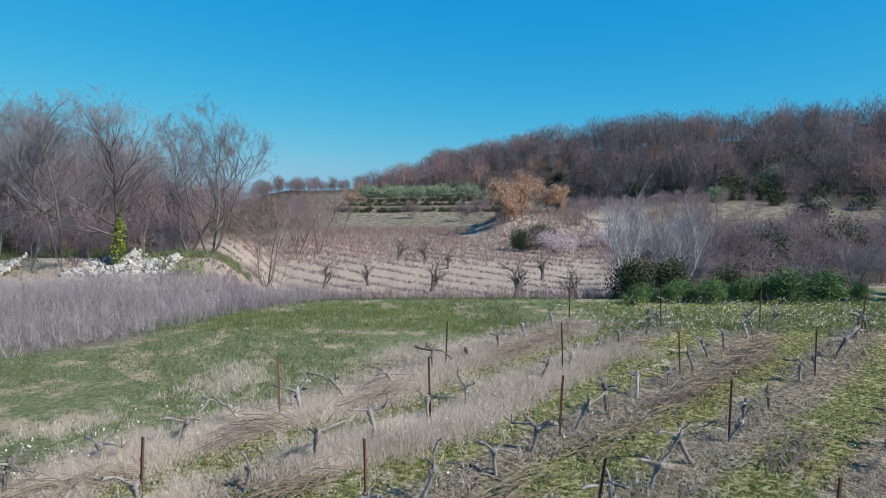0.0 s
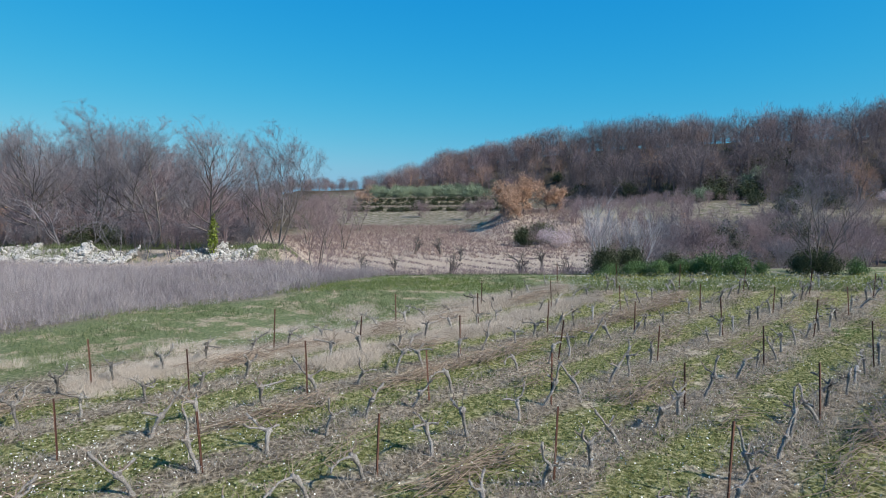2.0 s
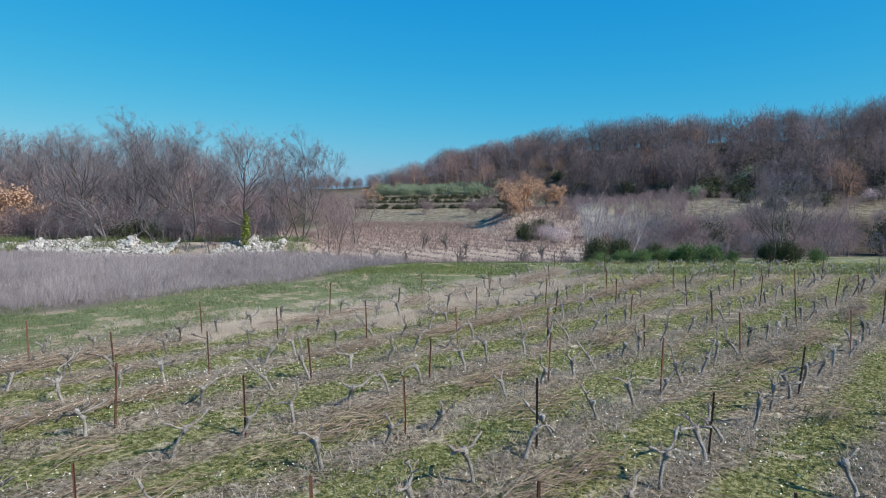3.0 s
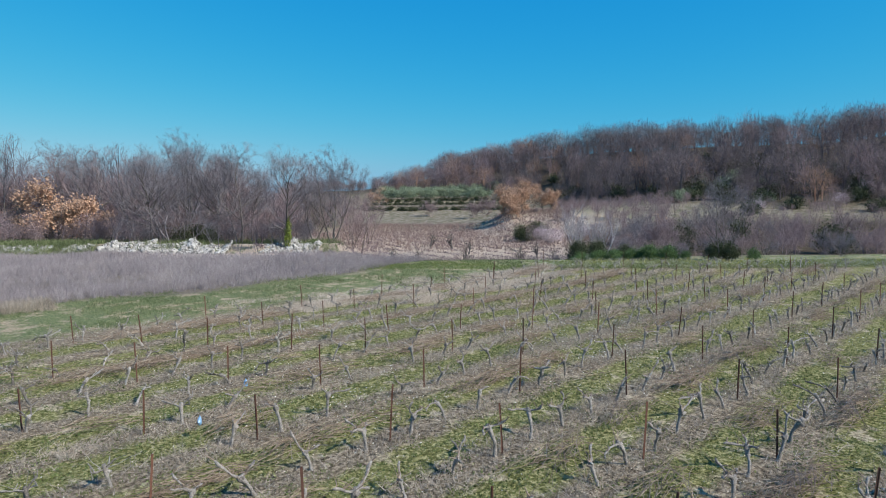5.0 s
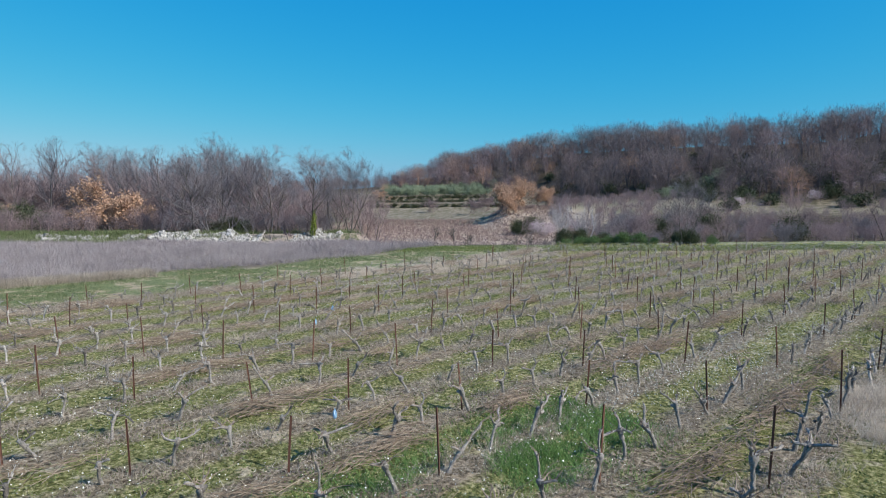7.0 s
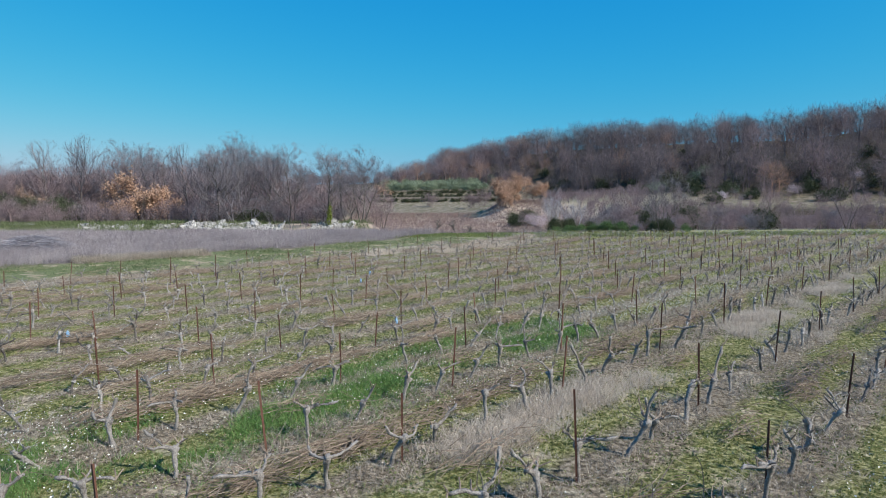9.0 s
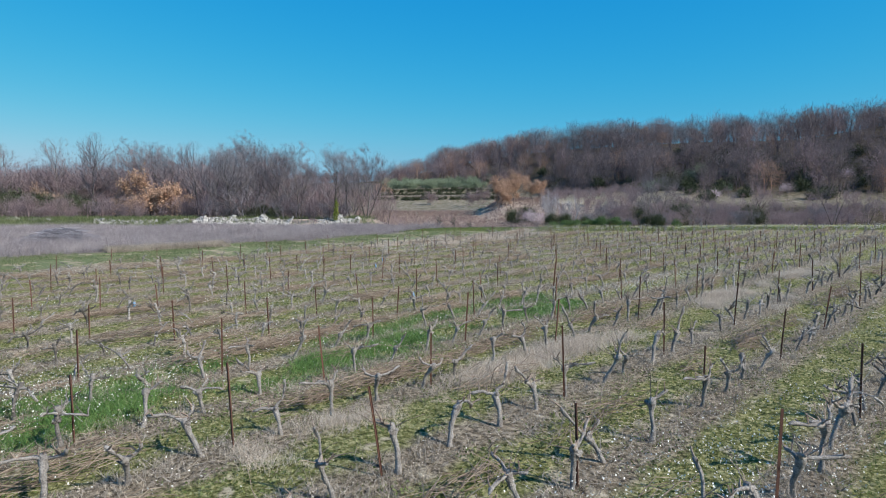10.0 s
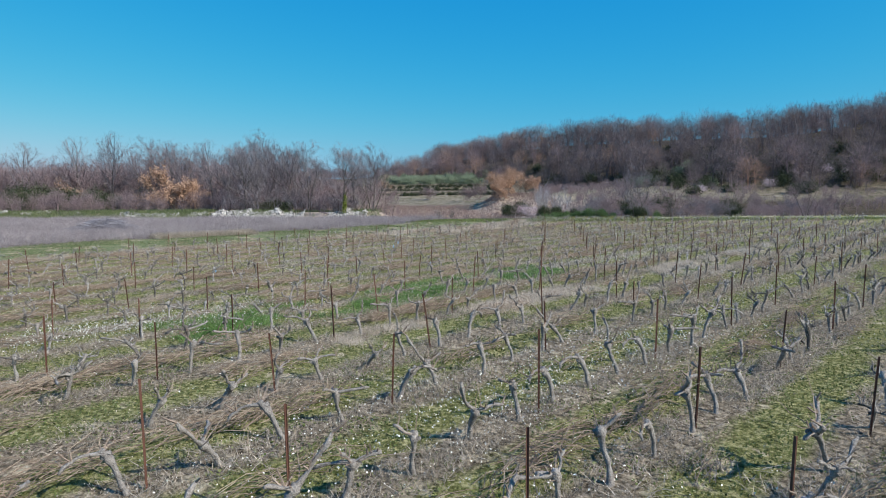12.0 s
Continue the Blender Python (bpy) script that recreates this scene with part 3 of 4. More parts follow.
# ---- trees ----
def grow(r, start, way, length, radius, level, top, out, up=0.12, bend=0.16, kids=(3, 5), sides=(7, 5, 4, 3, 3), spread=0.75, ratio=0.62):
    """Grows a limb and its side limbs; out[level] gathers them."""
    n = 6 if level < 2 else 4 if level < 3 else 3 if level < top else 2
    p, d, pts = Vector(start), Vector(way).normalized(), [Vector(start)]
    bend0 = bend * (0.55 if level == 0 else 1)
    for _ in range(n):
        d = (d + Vector((r.gauss(0, bend0), r.gauss(0, bend0), r.gauss(0, bend0) + up * (0.5 if level else 0.3)))).normalized()
        p = p + d * (length / n)
        pts.append(p.copy())
    radius = max(radius, 0.0055)
    rad = [radius * (1 - 0.62 * k / n) for k in range(n + 1)]
    if level == top:
        rad = [radius * (1 - 0.5 * k / n) for k in range(n + 1)]
    out[min(level, len(out) - 1)].tube(pts, rad, sides[min(level, len(sides) - 1)], cap=False)
    if level >= top:
        return
    k = r.randint(*kids)
    for j in range(k):
        t = r.uniform(0.3, 1.0) if j < k - 1 else 1.0
        q = pts[min(n, int(t * n))]
        dd = pts[min(n, int(t * n))] - pts[max(0, int(t * n) - 1)]
        side = Vector((r.gauss(0, 1), r.gauss(0, 1), r.gauss(0, 0.6))).normalized()
        w = (dd.normalized() + side * spread * r.uniform(0.6, 1.2)).normalized()
        grow(r, q, w, length * ratio * r.uniform(0.75, 1.15), radius * (0.42 if t < 1 else 0.5), level + 1, top, out, up, bend, kids, sides, spread, ratio)


def bare_tree(seed, tall, stems=1, top=4, kids=(3, 5), spread=0.75, girth=0.02, lean=0.2, first=0.36, ratio=0.64, wide=1.0, hazy=3, up=0.12, bend=0.16):
    """The trunk with its limbs, and the twigs, of a leafless tree."""
    r = random.Random(seed)
    limbs, twigs = Build(), Build()
    out = [limbs, limbs, limbs] + [twigs] * (top - 2) if top > 2 else [limbs, twigs, twigs]
    for s in range(stems):
        grow(r, (r.gauss(0, 0.25) * (stems > 1), r.gauss(0, 0.25) * (stems > 1), -0.2), (r.gauss(0, lean), r.gauss(0, lean), 1), tall * first * r.uniform(0.85, 1.15), tall * girth * (0.75 if stems > 1 else 1), 0, top, out, up=up, bend=bend, kids=kids, spread=spread, ratio=ratio)
    return limbs, twigs


def upright_tree(seed, tall, stems=1, limbs=13, top=5, hazy=13, lean=0.04, reach=0.42, kids=(3, 4), wide=1.0):
    """A tree whose stems run up through a rounded crown; its limbs rise at a slant."""
    r = random.Random(seed)
    wood, twigs = Build(), Build()
    out = [wood, wood, wood] + [twigs] * 3
    for s in range(stems):
        a = 6.283 * s / stems + r.uniform(-0.5, 0.5)
        tilt = 0 if stems == 1 else r.uniform(0.16, 0.3)
        p = wander(r, (0.2 * math.cos(a) * (stems > 1), 0.2 * math.sin(a) * (stems > 1), -0.2), (tilt * math.cos(a) + r.gauss(0, lean), tilt * math.sin(a) + r.gauss(0, lean), 1), tall * r.uniform(0.72, 0.82), 12, 0.07)
        girth = tall * (0.014 if stems == 1 else 0.010)
        wood.tube(p, [girth * (1 - 0.075 * k) for k in range(13)], 7, cap=False)
        for j in range(limbs):
            t = 0.24 + 0.76 * (j + r.random()) / limbs
            q = p[min(12, round(t * 12))]
            az, ang = r.uniform(0, 6.283), radians(72 - 46 * t) * r.uniform(0.75, 1.15)
            w = (math.cos(az) * math.sin(ang), math.sin(az) * math.sin(ang), math.cos(ang))
            grow(r, q, w, tall * reach * (1.05 - 0.6 * t) * r.uniform(0.8, 1.2), girth * 0.5 * (1.1 - 0.6 * t), 5 - top + 2, 5, out, up=0.10, bend=0.15, kids=kids, spread=0.62, ratio=0.62)
    return wood, twigs


def leaf_cloud(seed, centres, n, spread, size):
    """Loose leaves scattered round given centres."""
    q = np.random.RandomState(seed)
    c = np.asarray(centres)[q.randint(0, len(centres), n)] + q.normal(0, 1, (n, 3)) * spread
    a = q.normal(0, 1, (n, 3))
    a /= np.linalg.norm(a, axis=1)[:, None]
    b = np.cross(a, q.normal(0, 1, (n, 3)))
    b /= np.linalg.norm(b, axis=1)[:, None]
    s = size * q.uniform(0.6, 1.3, (n, 1))
    a, b = a * s, b * s * 0.6
    return np.stack([c - a, c - b, c + a, c + b], 1).reshape(-1, 3)


def haze(twigs, seed, n, length=0.42, w=0.0034):
    """Adds the finest twigs at the ends of the branchlets."""
    if not n:
        return
    q = np.random.RandomState(seed)
    ends = np.array([v[-1] for v in twigs.v])
    way = np.array([v[-1] - v[0] for v in twigs.v])
    way /= np.linalg.norm(way, axis=1)[:, None] + 1e-9
    ends, way = np.repeat(ends, n, 0), np.repeat(way, n, 0)
    way = way + q.normal(0, 0.7, way.shape) + np.array([0, 0, 0.1])
    way /= np.linalg.norm(way, axis=1)[:, None]
    side = np.cross(way, q.normal(0, 1, way.shape))
    side /= np.linalg.norm(side, axis=1)[:, None] + 1e-9
    tri = np.stack([ends - side * w, ends + side * w, ends + way * length * q.uniform(0.5, 1.2, (len(ends), 1))], 1).reshape(-1, 3)
    twigs.add(tri, [(3 * k, 3 * k + 1, 3 * k + 2) for k in range(len(ends))])


TREE_MESH = {}


def rounded(v, tall, broad):
    """Draws in what sticks out of the rounded outline of a crown."""
    mid, size = np.array([0, 0, tall * 0.56]), np.array([broad, broad, 0.42]) * tall
    p = (v - mid) / size
    p[:, 2] = np.where(p[:, 2] < 0, p[:, 2] * 0.7, p[:, 2])
    d = np.linalg.norm(p, axis=1)[:, None]
    q = np.where(d > 0.85, (0.85 + 0.22 * np.tanh((d - 0.85) / 0.5)) / np.maximum(d, 1e-6), 1.0)
    p = p * q
    p[:, 2] = np.where(p[:, 2] < 0, p[:, 2] / 0.7, p[:, 2])
    return p * size + mid




def tree_mesh(key, limb_mat, twig_mat, **kw):
    broad = kw.pop("broad", 0.34)
    limbs, twigs = upright_tree(**kw) if "limbs" in kw else bare_tree(**kw)
    k = kw["tall"] / max(v[:, 2].max() for v in twigs.v)
    wide = kw.get("wide", 1.0)
    haze(twigs, kw["seed"], kw.get("hazy", 3))
    for b in (limbs, twigs):
        b.v = [v * np.array([k * wide, k * wide, k]) for v in b.v]
        if "limbs" in kw:
            b.v = [rounded(v, kw["tall"], broad) for v in b.v]
    TREE_MESH[key] = (limbs.mesh("trunk", limb_mat, True), twigs.mesh("crown", twig_mat), limbs, twigs)


def plant(key, u, v, scale, turn, name, label, category, group="", sink=0.0, crown="fine leafless twigs"):
    x, y = xy(u, v)
    root = new(name)
    root.matrix_world = pose(x, y, h1(x, y) - sink, 0, 0, turn) @ Matrix.Scale(scale, 4)
    tagged(root, label, category, group)
    part("trunk", TREE_MESH[key][0], root)
    part("crown", TREE_MESH[key][1], root, crown)
    return root


def tips(key, seed, n, low=0.0):
    """Places along the twigs of a tree, for its leaves."""
    q = np.concatenate(TREE_MESH[key][3].v)
    q = q[q[:, 2] > low * q[:, 2].max()]
    return q[np.random.RandomState(seed).randint(0, len(q), n)]


tree_mesh("tall", BARK_GREY, TWIG_GREY, seed=3, tall=11, limbs=20, kids=(4, 5), hazy=8)
tree_mesh("slim", BARK_GREY, TWIG_GREY, seed=5, tall=11, stems=2, limbs=12, reach=0.38, kids=(4, 4), hazy=9)
tree_mesh("wide", BARK_GREY, TWIG_GREY, seed=8, tall=10, stems=3, limbs=9, reach=0.4, kids=(4, 4), hazy=9, broad=0.42)
tree_mesh("red", BARK_GREY, TWIG_RED, seed=21, tall=9, stems=3, limbs=6, top=4, reach=0.42, kids=(4, 5), hazy=16)
tree_mesh("far_grey", BARK_GREY, TWIG_GREY, seed=22, tall=11, stems=1, limbs=15, top=4, reach=0.42, kids=(4, 5), hazy=14)
tree_mesh("far_wide", BARK_GREY, TWIG_RED, seed=23, tall=10, stems=2, limbs=9, top=4, reach=0.44, kids=(4, 5), hazy=14)
tree_mesh("fig", TWIG_PALE, TWIG_PALE, seed=31, tall=6.6, stems=5, top=3, hazy=4, kids=(4, 6), spread=0.5, lean=0.4, girth=0.017, first=0.42, ratio=0.68, up=0.3, bend=0.12)
tree_mesh("fruit", BARK_GREY, BARK_GREY, seed=43, tall=2.6, top=3, kids=(3, 5), spread=0.8, first=0.32, girth=0.05, ratio=0.7, hazy=2, wide=1.3)
tree_mesh("shrub", TWIG_RED, TWIG_RED, seed=50, tall=3, stems=9, top=4, kids=(3, 4), spread=0.6, lean=0.5, girth=0.007, first=0.5)
tree_mesh("greyshrub", TWIG_GREY, TWIG_GREY, seed=52, tall=3, stems=8, top=4, kids=(3, 4), spread=0.65, lean=0.5, girth=0.007, first=0.5)
tree_mesh("gnarled", TWIG_GREY, TWIG_GREY, seed=61, tall=4.6, stems=4, top=4, hazy=1, kids=(3, 4), spread=0.9, lean=0.35, girth=0.018, first=0.36, ratio=0.66, up=-0.02, bend=0.26)
tree_mesh("sapling", TWIG_GREY, TWIG_GREY, seed=64, tall=4, stems=3, top=3, hazy=3, kids=(2, 3), spread=0.4, lean=0.35, girth=0.011, first=0.55, ratio=0.55, bend=0.12)
tree_mesh("oak", BARK_GREY, TWIG_GREY, seed=55, tall=6, stems=2, top=4, kids=(3, 5), spread=0.75, first=0.34, ratio=0.68)

GREY = "bare grey deciduous tree on the rocky bank"
REDDISH = "bare tree with fine reddish-brown twigs"
for key, u, v, s, turn in (("wide", 41.5, -14.8, 1.12, 20), ("red", 47, -12.8, 0.9, 130), ("slim", 44, -17.2, 0.95, 75), ("tall", 36.8, -18.4, 1.0, 100), ("slim", 41, -24.5, 1.05, 200), ("tall", 43, -27.5, 1.05, 250), ("wide", 44.5, -32, 1.36, 10),
                           ("far_grey", 57, -36, 1.25, 310), ("far_grey", 52, -42, 1.15, 45), ("slim", 56, -47, 1.15, 205), ("far_grey", 61, -52, 1.2, 15), ("tall", 50, -38.5, 1.05, 275), ("far_grey", 60, -62, 1.2, 155), ("slim", 50, -33, 1.15, 60), ("tall", 47, -25, 0.9, 140), ("red", 41, -16, 0.5, 190), ("red", 40, -10.5, 0.5, 80), ("red", 56, -22, 0.75, 30), ("red", 64, -24, 0.8, 70), ("tall", 39.5, -33, 1.0, 80), ("slim", 62, -57, 1.3, 0), ("far_grey", 66, -64, 1.4, 50), ("far_grey", 64, -70, 1.3, 100), ("far_grey", 60, -78, 1.2, 210), ("wide", 70, -56, 1.4, 300)):
    plant(key, u, v, s, turn, "bare_tree", GREY if key != "red" else REDDISH, "tree", "trees on the bank")
tr = random.Random(14)
for n in range(70):
    u, v = tr.uniform(50, 92), tr.uniform(-105, -24)
    if v / u > -0.45:
        continue
    key = tr.choice(("far_grey", "far_wide", "red", "far_wide"))
    plant(key, u, v, tr.uniform(0.95, 1.25), tr.uniform(0, 360), "bare_tree", GREY if key == "far_grey" else REDDISH, "tree", "trees on the bank")
for n in range(30):
    u = tr.uniform(75, 150)
    plant("red", u, -u * tr.uniform(0.15, 0.42), tr.uniform(0.8, 1.1), tr.uniform(0, 360), "bare_tree", REDDISH, "tree", "trees on the bank")
for n in range(34):
    u, v = tr.uniform(38.5, 50), tr.uniform(-75, -14)
    if -55 < v < -40 and u < 48:
        continue
    key = tr.choice(("shrub", "greyshrub"))
    plant(key, u, v, tr.uniform(0.5, 1.15), tr.uniform(0, 360), "bare_shrub", "tangled leafless shrub among the trees of the bank", "shrub", "shrubs of the bank")

# trees that keep dry rust-coloured leaves
for u, v, s, n in ((45, -44.2, 1.15, 7000), (45.6, -46.6, 1.0, 5500), (46.2, -42.0, 0.8, 3500), (48, -52, 0.7, 2000), (54, -66, 0.9, 2500), (105, 10.5, 1.1, 6500), (110, 13.5, 1.25, 7000), (102, 11.5, 0.6, 4000), (112, 20, 1.1, 5000), (165, -23, 1.2, 1500), (72, 31, 0.55, 500), (60, 21, 0.45, 350)):
    root = plant("oak", u, v, s, (u * 37) % 360, "oak_tree", "small oak still holding its dry orange-brown leaves", "tree", "oaks with dry leaves", crown="grey twigs")
    part("leaves", tri_soup("leaves", leaf_cloud(int(u * 7), tips("oak", int(u), 900, 0.12), n, 0.26, 0.12), LEAF_RUST, 4), root, "dry orange-brown leaves")

# the pale figs, the ivied tree and the scrub along the far edge
plant("fig", 26.2, 8.1, 0.78, 0, "fig_tree", "pale grey leafless fig tree at the vineyard edge", "tree")
plant("fig", 27.8, 10.6, 0.66, 130, "fig_tree", "pale grey leafless fig tree above green shrubs", "tree")
plant("wide", 24.0, 19.0, 0.74, 0, "bare_tree", "bare mauve-grey tree with ivy round its foot", "tree")
for key, u, v, k in (("far_wide", 33, 27, 0.55), ("red", 35, 23, 0.6), ("far_wide", 46, 42, 0.85), ("red", 44, 52, 0.9)):
    plant(key, u, v, k, 7 * v, "bare_tree", "bare mauve-brown tree in the scrub below the hill", "tree", "trees of the scrub")
for n in range(64):
    u, v = tr.uniform(26, 72), tr.uniform(10, 72)
    if v / u < 0.33 or v / u > 1.25:
        continue
    key = tr.choice(("shrub", "greyshrub", "red"))
    plant(key, u, v, (tr.uniform(0.8, 1.5) if key != "red" else tr.uniform(0.45, 0.65)) * (0.7 if u < 38 else 1), tr.uniform(0, 360), "bare_shrub", "leafless mauve-brown shrub in the scrub below the hill", "shrub", "scrub below the hill")
for u, v, s, turn in ((50.5, -0.6, 1.0, 0), (44, 5.3, 1.25, 90), (41.5, 9.2, 1.1, 180), (54, -6, 0.8, 270), (74, -5, 1.0, 30), (73, -1.5, 1.0, 200), (66, 0.8, 0.8, 100), (52, -9.5, 0.9, 60), (58, 9.5, 1.0, 130)):
    plant("fruit", u, v, s, turn, "fruit_tree", "small pruned leafless fruit tree on bare soil", "tree", "trees of the orchard")


def clump_parts(seed, n, rx, rz, size, leaf_mat, twig_mat=TWIG_GREY):
    """A leafy shrub: short stems and leaves gathered in uneven clumps."""
    q = np.random.RandomState(seed)
    c = q.normal(0, 1, (14, 3))
    c /= np.linalg.norm(c, axis=1)[:, None]
    c = c * np.array([rx, rx, rz]) * q.uniform(0.3, 0.8, (14, 1)) + np.array([0, 0, rz * 0.85])
    c[:, 2] = np.maximum(c[:, 2], 0.15)
    stems = Build()
    for p in c:
        stems.tube([(0, 0, -0.1), p * 0.5 + q.normal(0, 0.05, 3), p], [0.035, 0.02, 0.008], 4)
    return stems.mesh("stem", twig_mat), tri_soup("leaves", leaf_cloud(seed, c, n, np.array([rx, rx, rz]) * 0.26, size), leaf_mat, 4)


CLUMPS = {
    "green": [clump_parts(70 + k, 4200, 1.3, 1.0, 0.065, LEAF_GREEN) for k in range(3)],
    "dark": [clump_parts(80 + k, 6500, 1.8, 1.7, 0.085, LEAF_DARK) for k in range(2)],
    "hedge": [clump_parts(85 + k, 1100, 1.9, 1.5, 0.15, LEAF_DARK) for k in range(3)],
    "olive": [clump_parts(90 + k, 1300, 1.8, 1.4, 0.13, LEAF_OLIVE) for k in range(3)],
    "pink": [clump_parts(95, 2600, 2.4, 2.0, 0.075, BLOSSOM)],
    "ivy": [clump_parts(97, 900, 0.28, 1.3, 0.07, LEAF_IVY)],
}


def clump(kind, u, v, s, name, label, category, group="", lift=0.0):
    x, y = xy(u, v)
    root = new(name)
    root.matrix_world = pose(x, y, h1(x, y) + lift, 0, 0, tr.uniform(0, 360)) @ Matrix.Scale(s, 4)
    tagged(root, label, category, group)
    stems, leaves = CLUMPS[kind][tr.randrange(len(CLUMPS[kind]))]
    part("stem", stems, root)
    part("leaves", leaves, root)


for u, v, s in ((23.9, 7.5, 0.4), (24.2, 9.0, 0.45), (24.0, 10.4, 0.5), (24.3, 11.8, 0.5), (24.0, 13.3, 0.7), (24.3, 14.8, 0.65), (24.6, 16.4, 0.4), (24.6, 8.2, 0.36), (24.7, 9.8, 0.42), (24.8, 11.2, 0.38), (24.7, 12.6, 0.45), (24.5, 14.1, 0.5), (24.9, 15.6, 0.4), (25.2, 22, 0.5)):
    clump("green", u, v, s, "evergreen_shrub", "rounded glossy green shrub at the vineyard edge", "shrub", "green shrubs of the edge")
for u, v, s in ((25.6, 7.8, 0.55), (26.4, 9.8, 0.5), (25.8, 12.0, 0.4), (24.2, 18.6, 0.5), (23.9, 19.5, 0.45), (26, 20.2, 0.5), (84, 11, 1.0), (86, 14, 1.1), (48, 25, 1.0), (52, 33, 1.2), (44, 40, 1.1), (52, -62, 1.3), (51, -66, 1.3), (53, -70, 1.5), (54, -75, 1.5), (48, -57, 1.0), (49, -60, 1.1), (50, -53.5, 0.8), (47, -70, 1.2), (48, -77, 1.3), (43, -33, 0.7), (41.5, -29, 0.7), (39.5, -30, 0.6), (39, -27, 0.55)):
    clump("dark", u, v, s, "evergreen_shrub", "dense dark evergreen shrub", "shrub", "dark shrubs")
for n in range(70):
    u, v = tr.choice((184, 192, 200)) + tr.uniform(-1, 1), -24 + 40 * tr.random()
    clump("olive", u, v, tr.uniform(0.9, 1.3), "olive_tree", "silvery green olive tree on a terrace", "tree", "olives of the terraces")
for n in range(105):
    u, v = (163.5, 171.5, 179.5)[n % 3] + tr.uniform(-0.4, 0.4), -26 + 46 * (n // 3) / 34 + tr.uniform(-0.5, 0.5)
    clump("hedge", u, v, tr.uniform(0.35, 0.6), "evergreen_shrub", "low dark hedge shrub along a terrace edge", "shrub", "terrace hedges")
for n in range(46):
    u, v = tr.uniform(92, 135), tr.uniform(45, 130)
    clump(tr.choice(("hedge", "olive", "hedge")), u, v, tr.uniform(0.8, 1.3), "evergreen_shrub", "dark green tree on the terraces below the wood", "tree", "terrace trees")
for n in range(34):
    tan = tr.uniform(0.15, 0.9)
    u = float(np.interp(tan, [0.06, 0.3, 0.7, 1.5], [190, 125, 95, 80])) + tr.uniform(4, 40)
    clump("hedge", u, u * tan, tr.uniform(1.0, 1.6), "evergreen_tree", "dark evergreen tree among the bare wood of the hill", "tree", "evergreens of the hill")
clump("pink", 80, 14.8, 1.05, "almond_tree", "almond tree covered in pale pink blossom", "tree")
clump("pink", 86, 22, 0.8, "almond_tree", "almond tree covered in pale pink blossom", "tree")
for u, v, k in ((108, 88, 1.0), (103, 78, 0.8), (111, 97, 0.9), (100, 60, 0.7), (106, 104, 0.8)):
    clump("pink", u, v, k, "almond_tree", "white blossoming tree on the terrace", "tree", "almonds of the terrace")
clump("ivy", 36.6, -18.3, 1.25, "ivy", "bright yellow-green ivy climbing a trunk", "ivy", lift=0.3)
plant("shrub", 150, -6, 1.6, 0, "bare_shrub", "single bare reddish shrub in the pale field", "shrub")
plant("shrub", 140, 6, 1.7, 0, "bare_shrub", "bare brownish shrub beside the orchard terraces", "shrub")
plant("shrub", 142, 9, 1.9, 90, "bare_shrub", "bare brownish shrub beside the orchard terraces", "shrub")

for u, v, k, turn in ((36.2, -35.4, 0.95, 0), (36.8, -34.2, 0.7, 70), (36.4, -25.2, 0.9, 140), (36.0, -22.8, 0.85, 20), (36.1, -21.4, 0.8, 200), (36.3, -19.6, 0.9, 300)):
    plant("sapling", u, v, k, turn, "sapling", "pale leaning sapling rising from the rubble bank", "sapling", "saplings of the bank")
plant("gnarled", 40.0, -31.0, 1.25, 30, "gnarled_tree", "low gnarled tree with pale arching bare branches", "tree")
plant("gnarled", 39.0, -28.0, 1.0, 190, "gnarled_tree", "low gnarled tree with pale arching bare branches", "tree")

# woods on the hill
W = np.random.RandomState(5)


def far_tree(seed):
    """A far leafless tree: a forked stem and a haze of thin twigs."""
    q = np.random.RandomState(seed)
    b = Build()
    for k in range(3):
        a = q.uniform(0, 6.28)
        b.tube([(0, 0, -0.5), (0.2 * math.cos(a), 0.2 * math.sin(a), 3), (1.2 * math.cos(a), 1.2 * math.sin(a), 6)], [0.12, 0.08, 0.03], 3)
    n = 520
    d = q.normal(0, 1, (n, 3))
    d[:, 2] = d[:, 2] * 0.9 + 0.25
    d /= np.linalg.norm(d, axis=1)[:, None]
    p = d * np.array([2.7, 2.7, 3.6]) * q.uniform(0.05, 1, (n, 1)) ** 0.5 + np.array([0, 0, 3.8])
    w = d + q.normal(0, 0.7, (n, 3)) + np.array([0, 0, 0.35])
    w /= np.linalg.norm(w, axis=1)[:, None]
    side = np.cross(w, q.normal(0, 1, (n, 3)))
    side /= np.linalg.norm(side, axis=1)[:, None]
    L = q.uniform(0.5, 1.5, (n, 1))
    tri = np.stack([p - side * 0.03, p + side * 0.03, p + w * L], 1).reshape(-1, 3)
    b.add(tri, [(3 * k, 3 * k + 1, 3 * k + 2) for k in range(n)])
    return np.concatenate(b.v), b.f


far_kinds = [far_tree(200 + k) for k in range(6)]


def wood_of(name, spots, mat, label):
    b = Build()
    for u, v, s in spots:
        x, y = xy(u, v)
        vv, ff = far_kinds[W.randint(6)]
        a = W.uniform(0, 6.28)
        rot = np.array([[math.cos(a), -math.sin(a), 0], [math.sin(a), math.cos(a), 0], [0, 0, 1]])
        b.add(vv * s @ rot.T + np.array([x, y, h1(x, y)]), ff)
    tagged(new(name, b.mesh(name, mat)), label, "woods", kind="stuff")


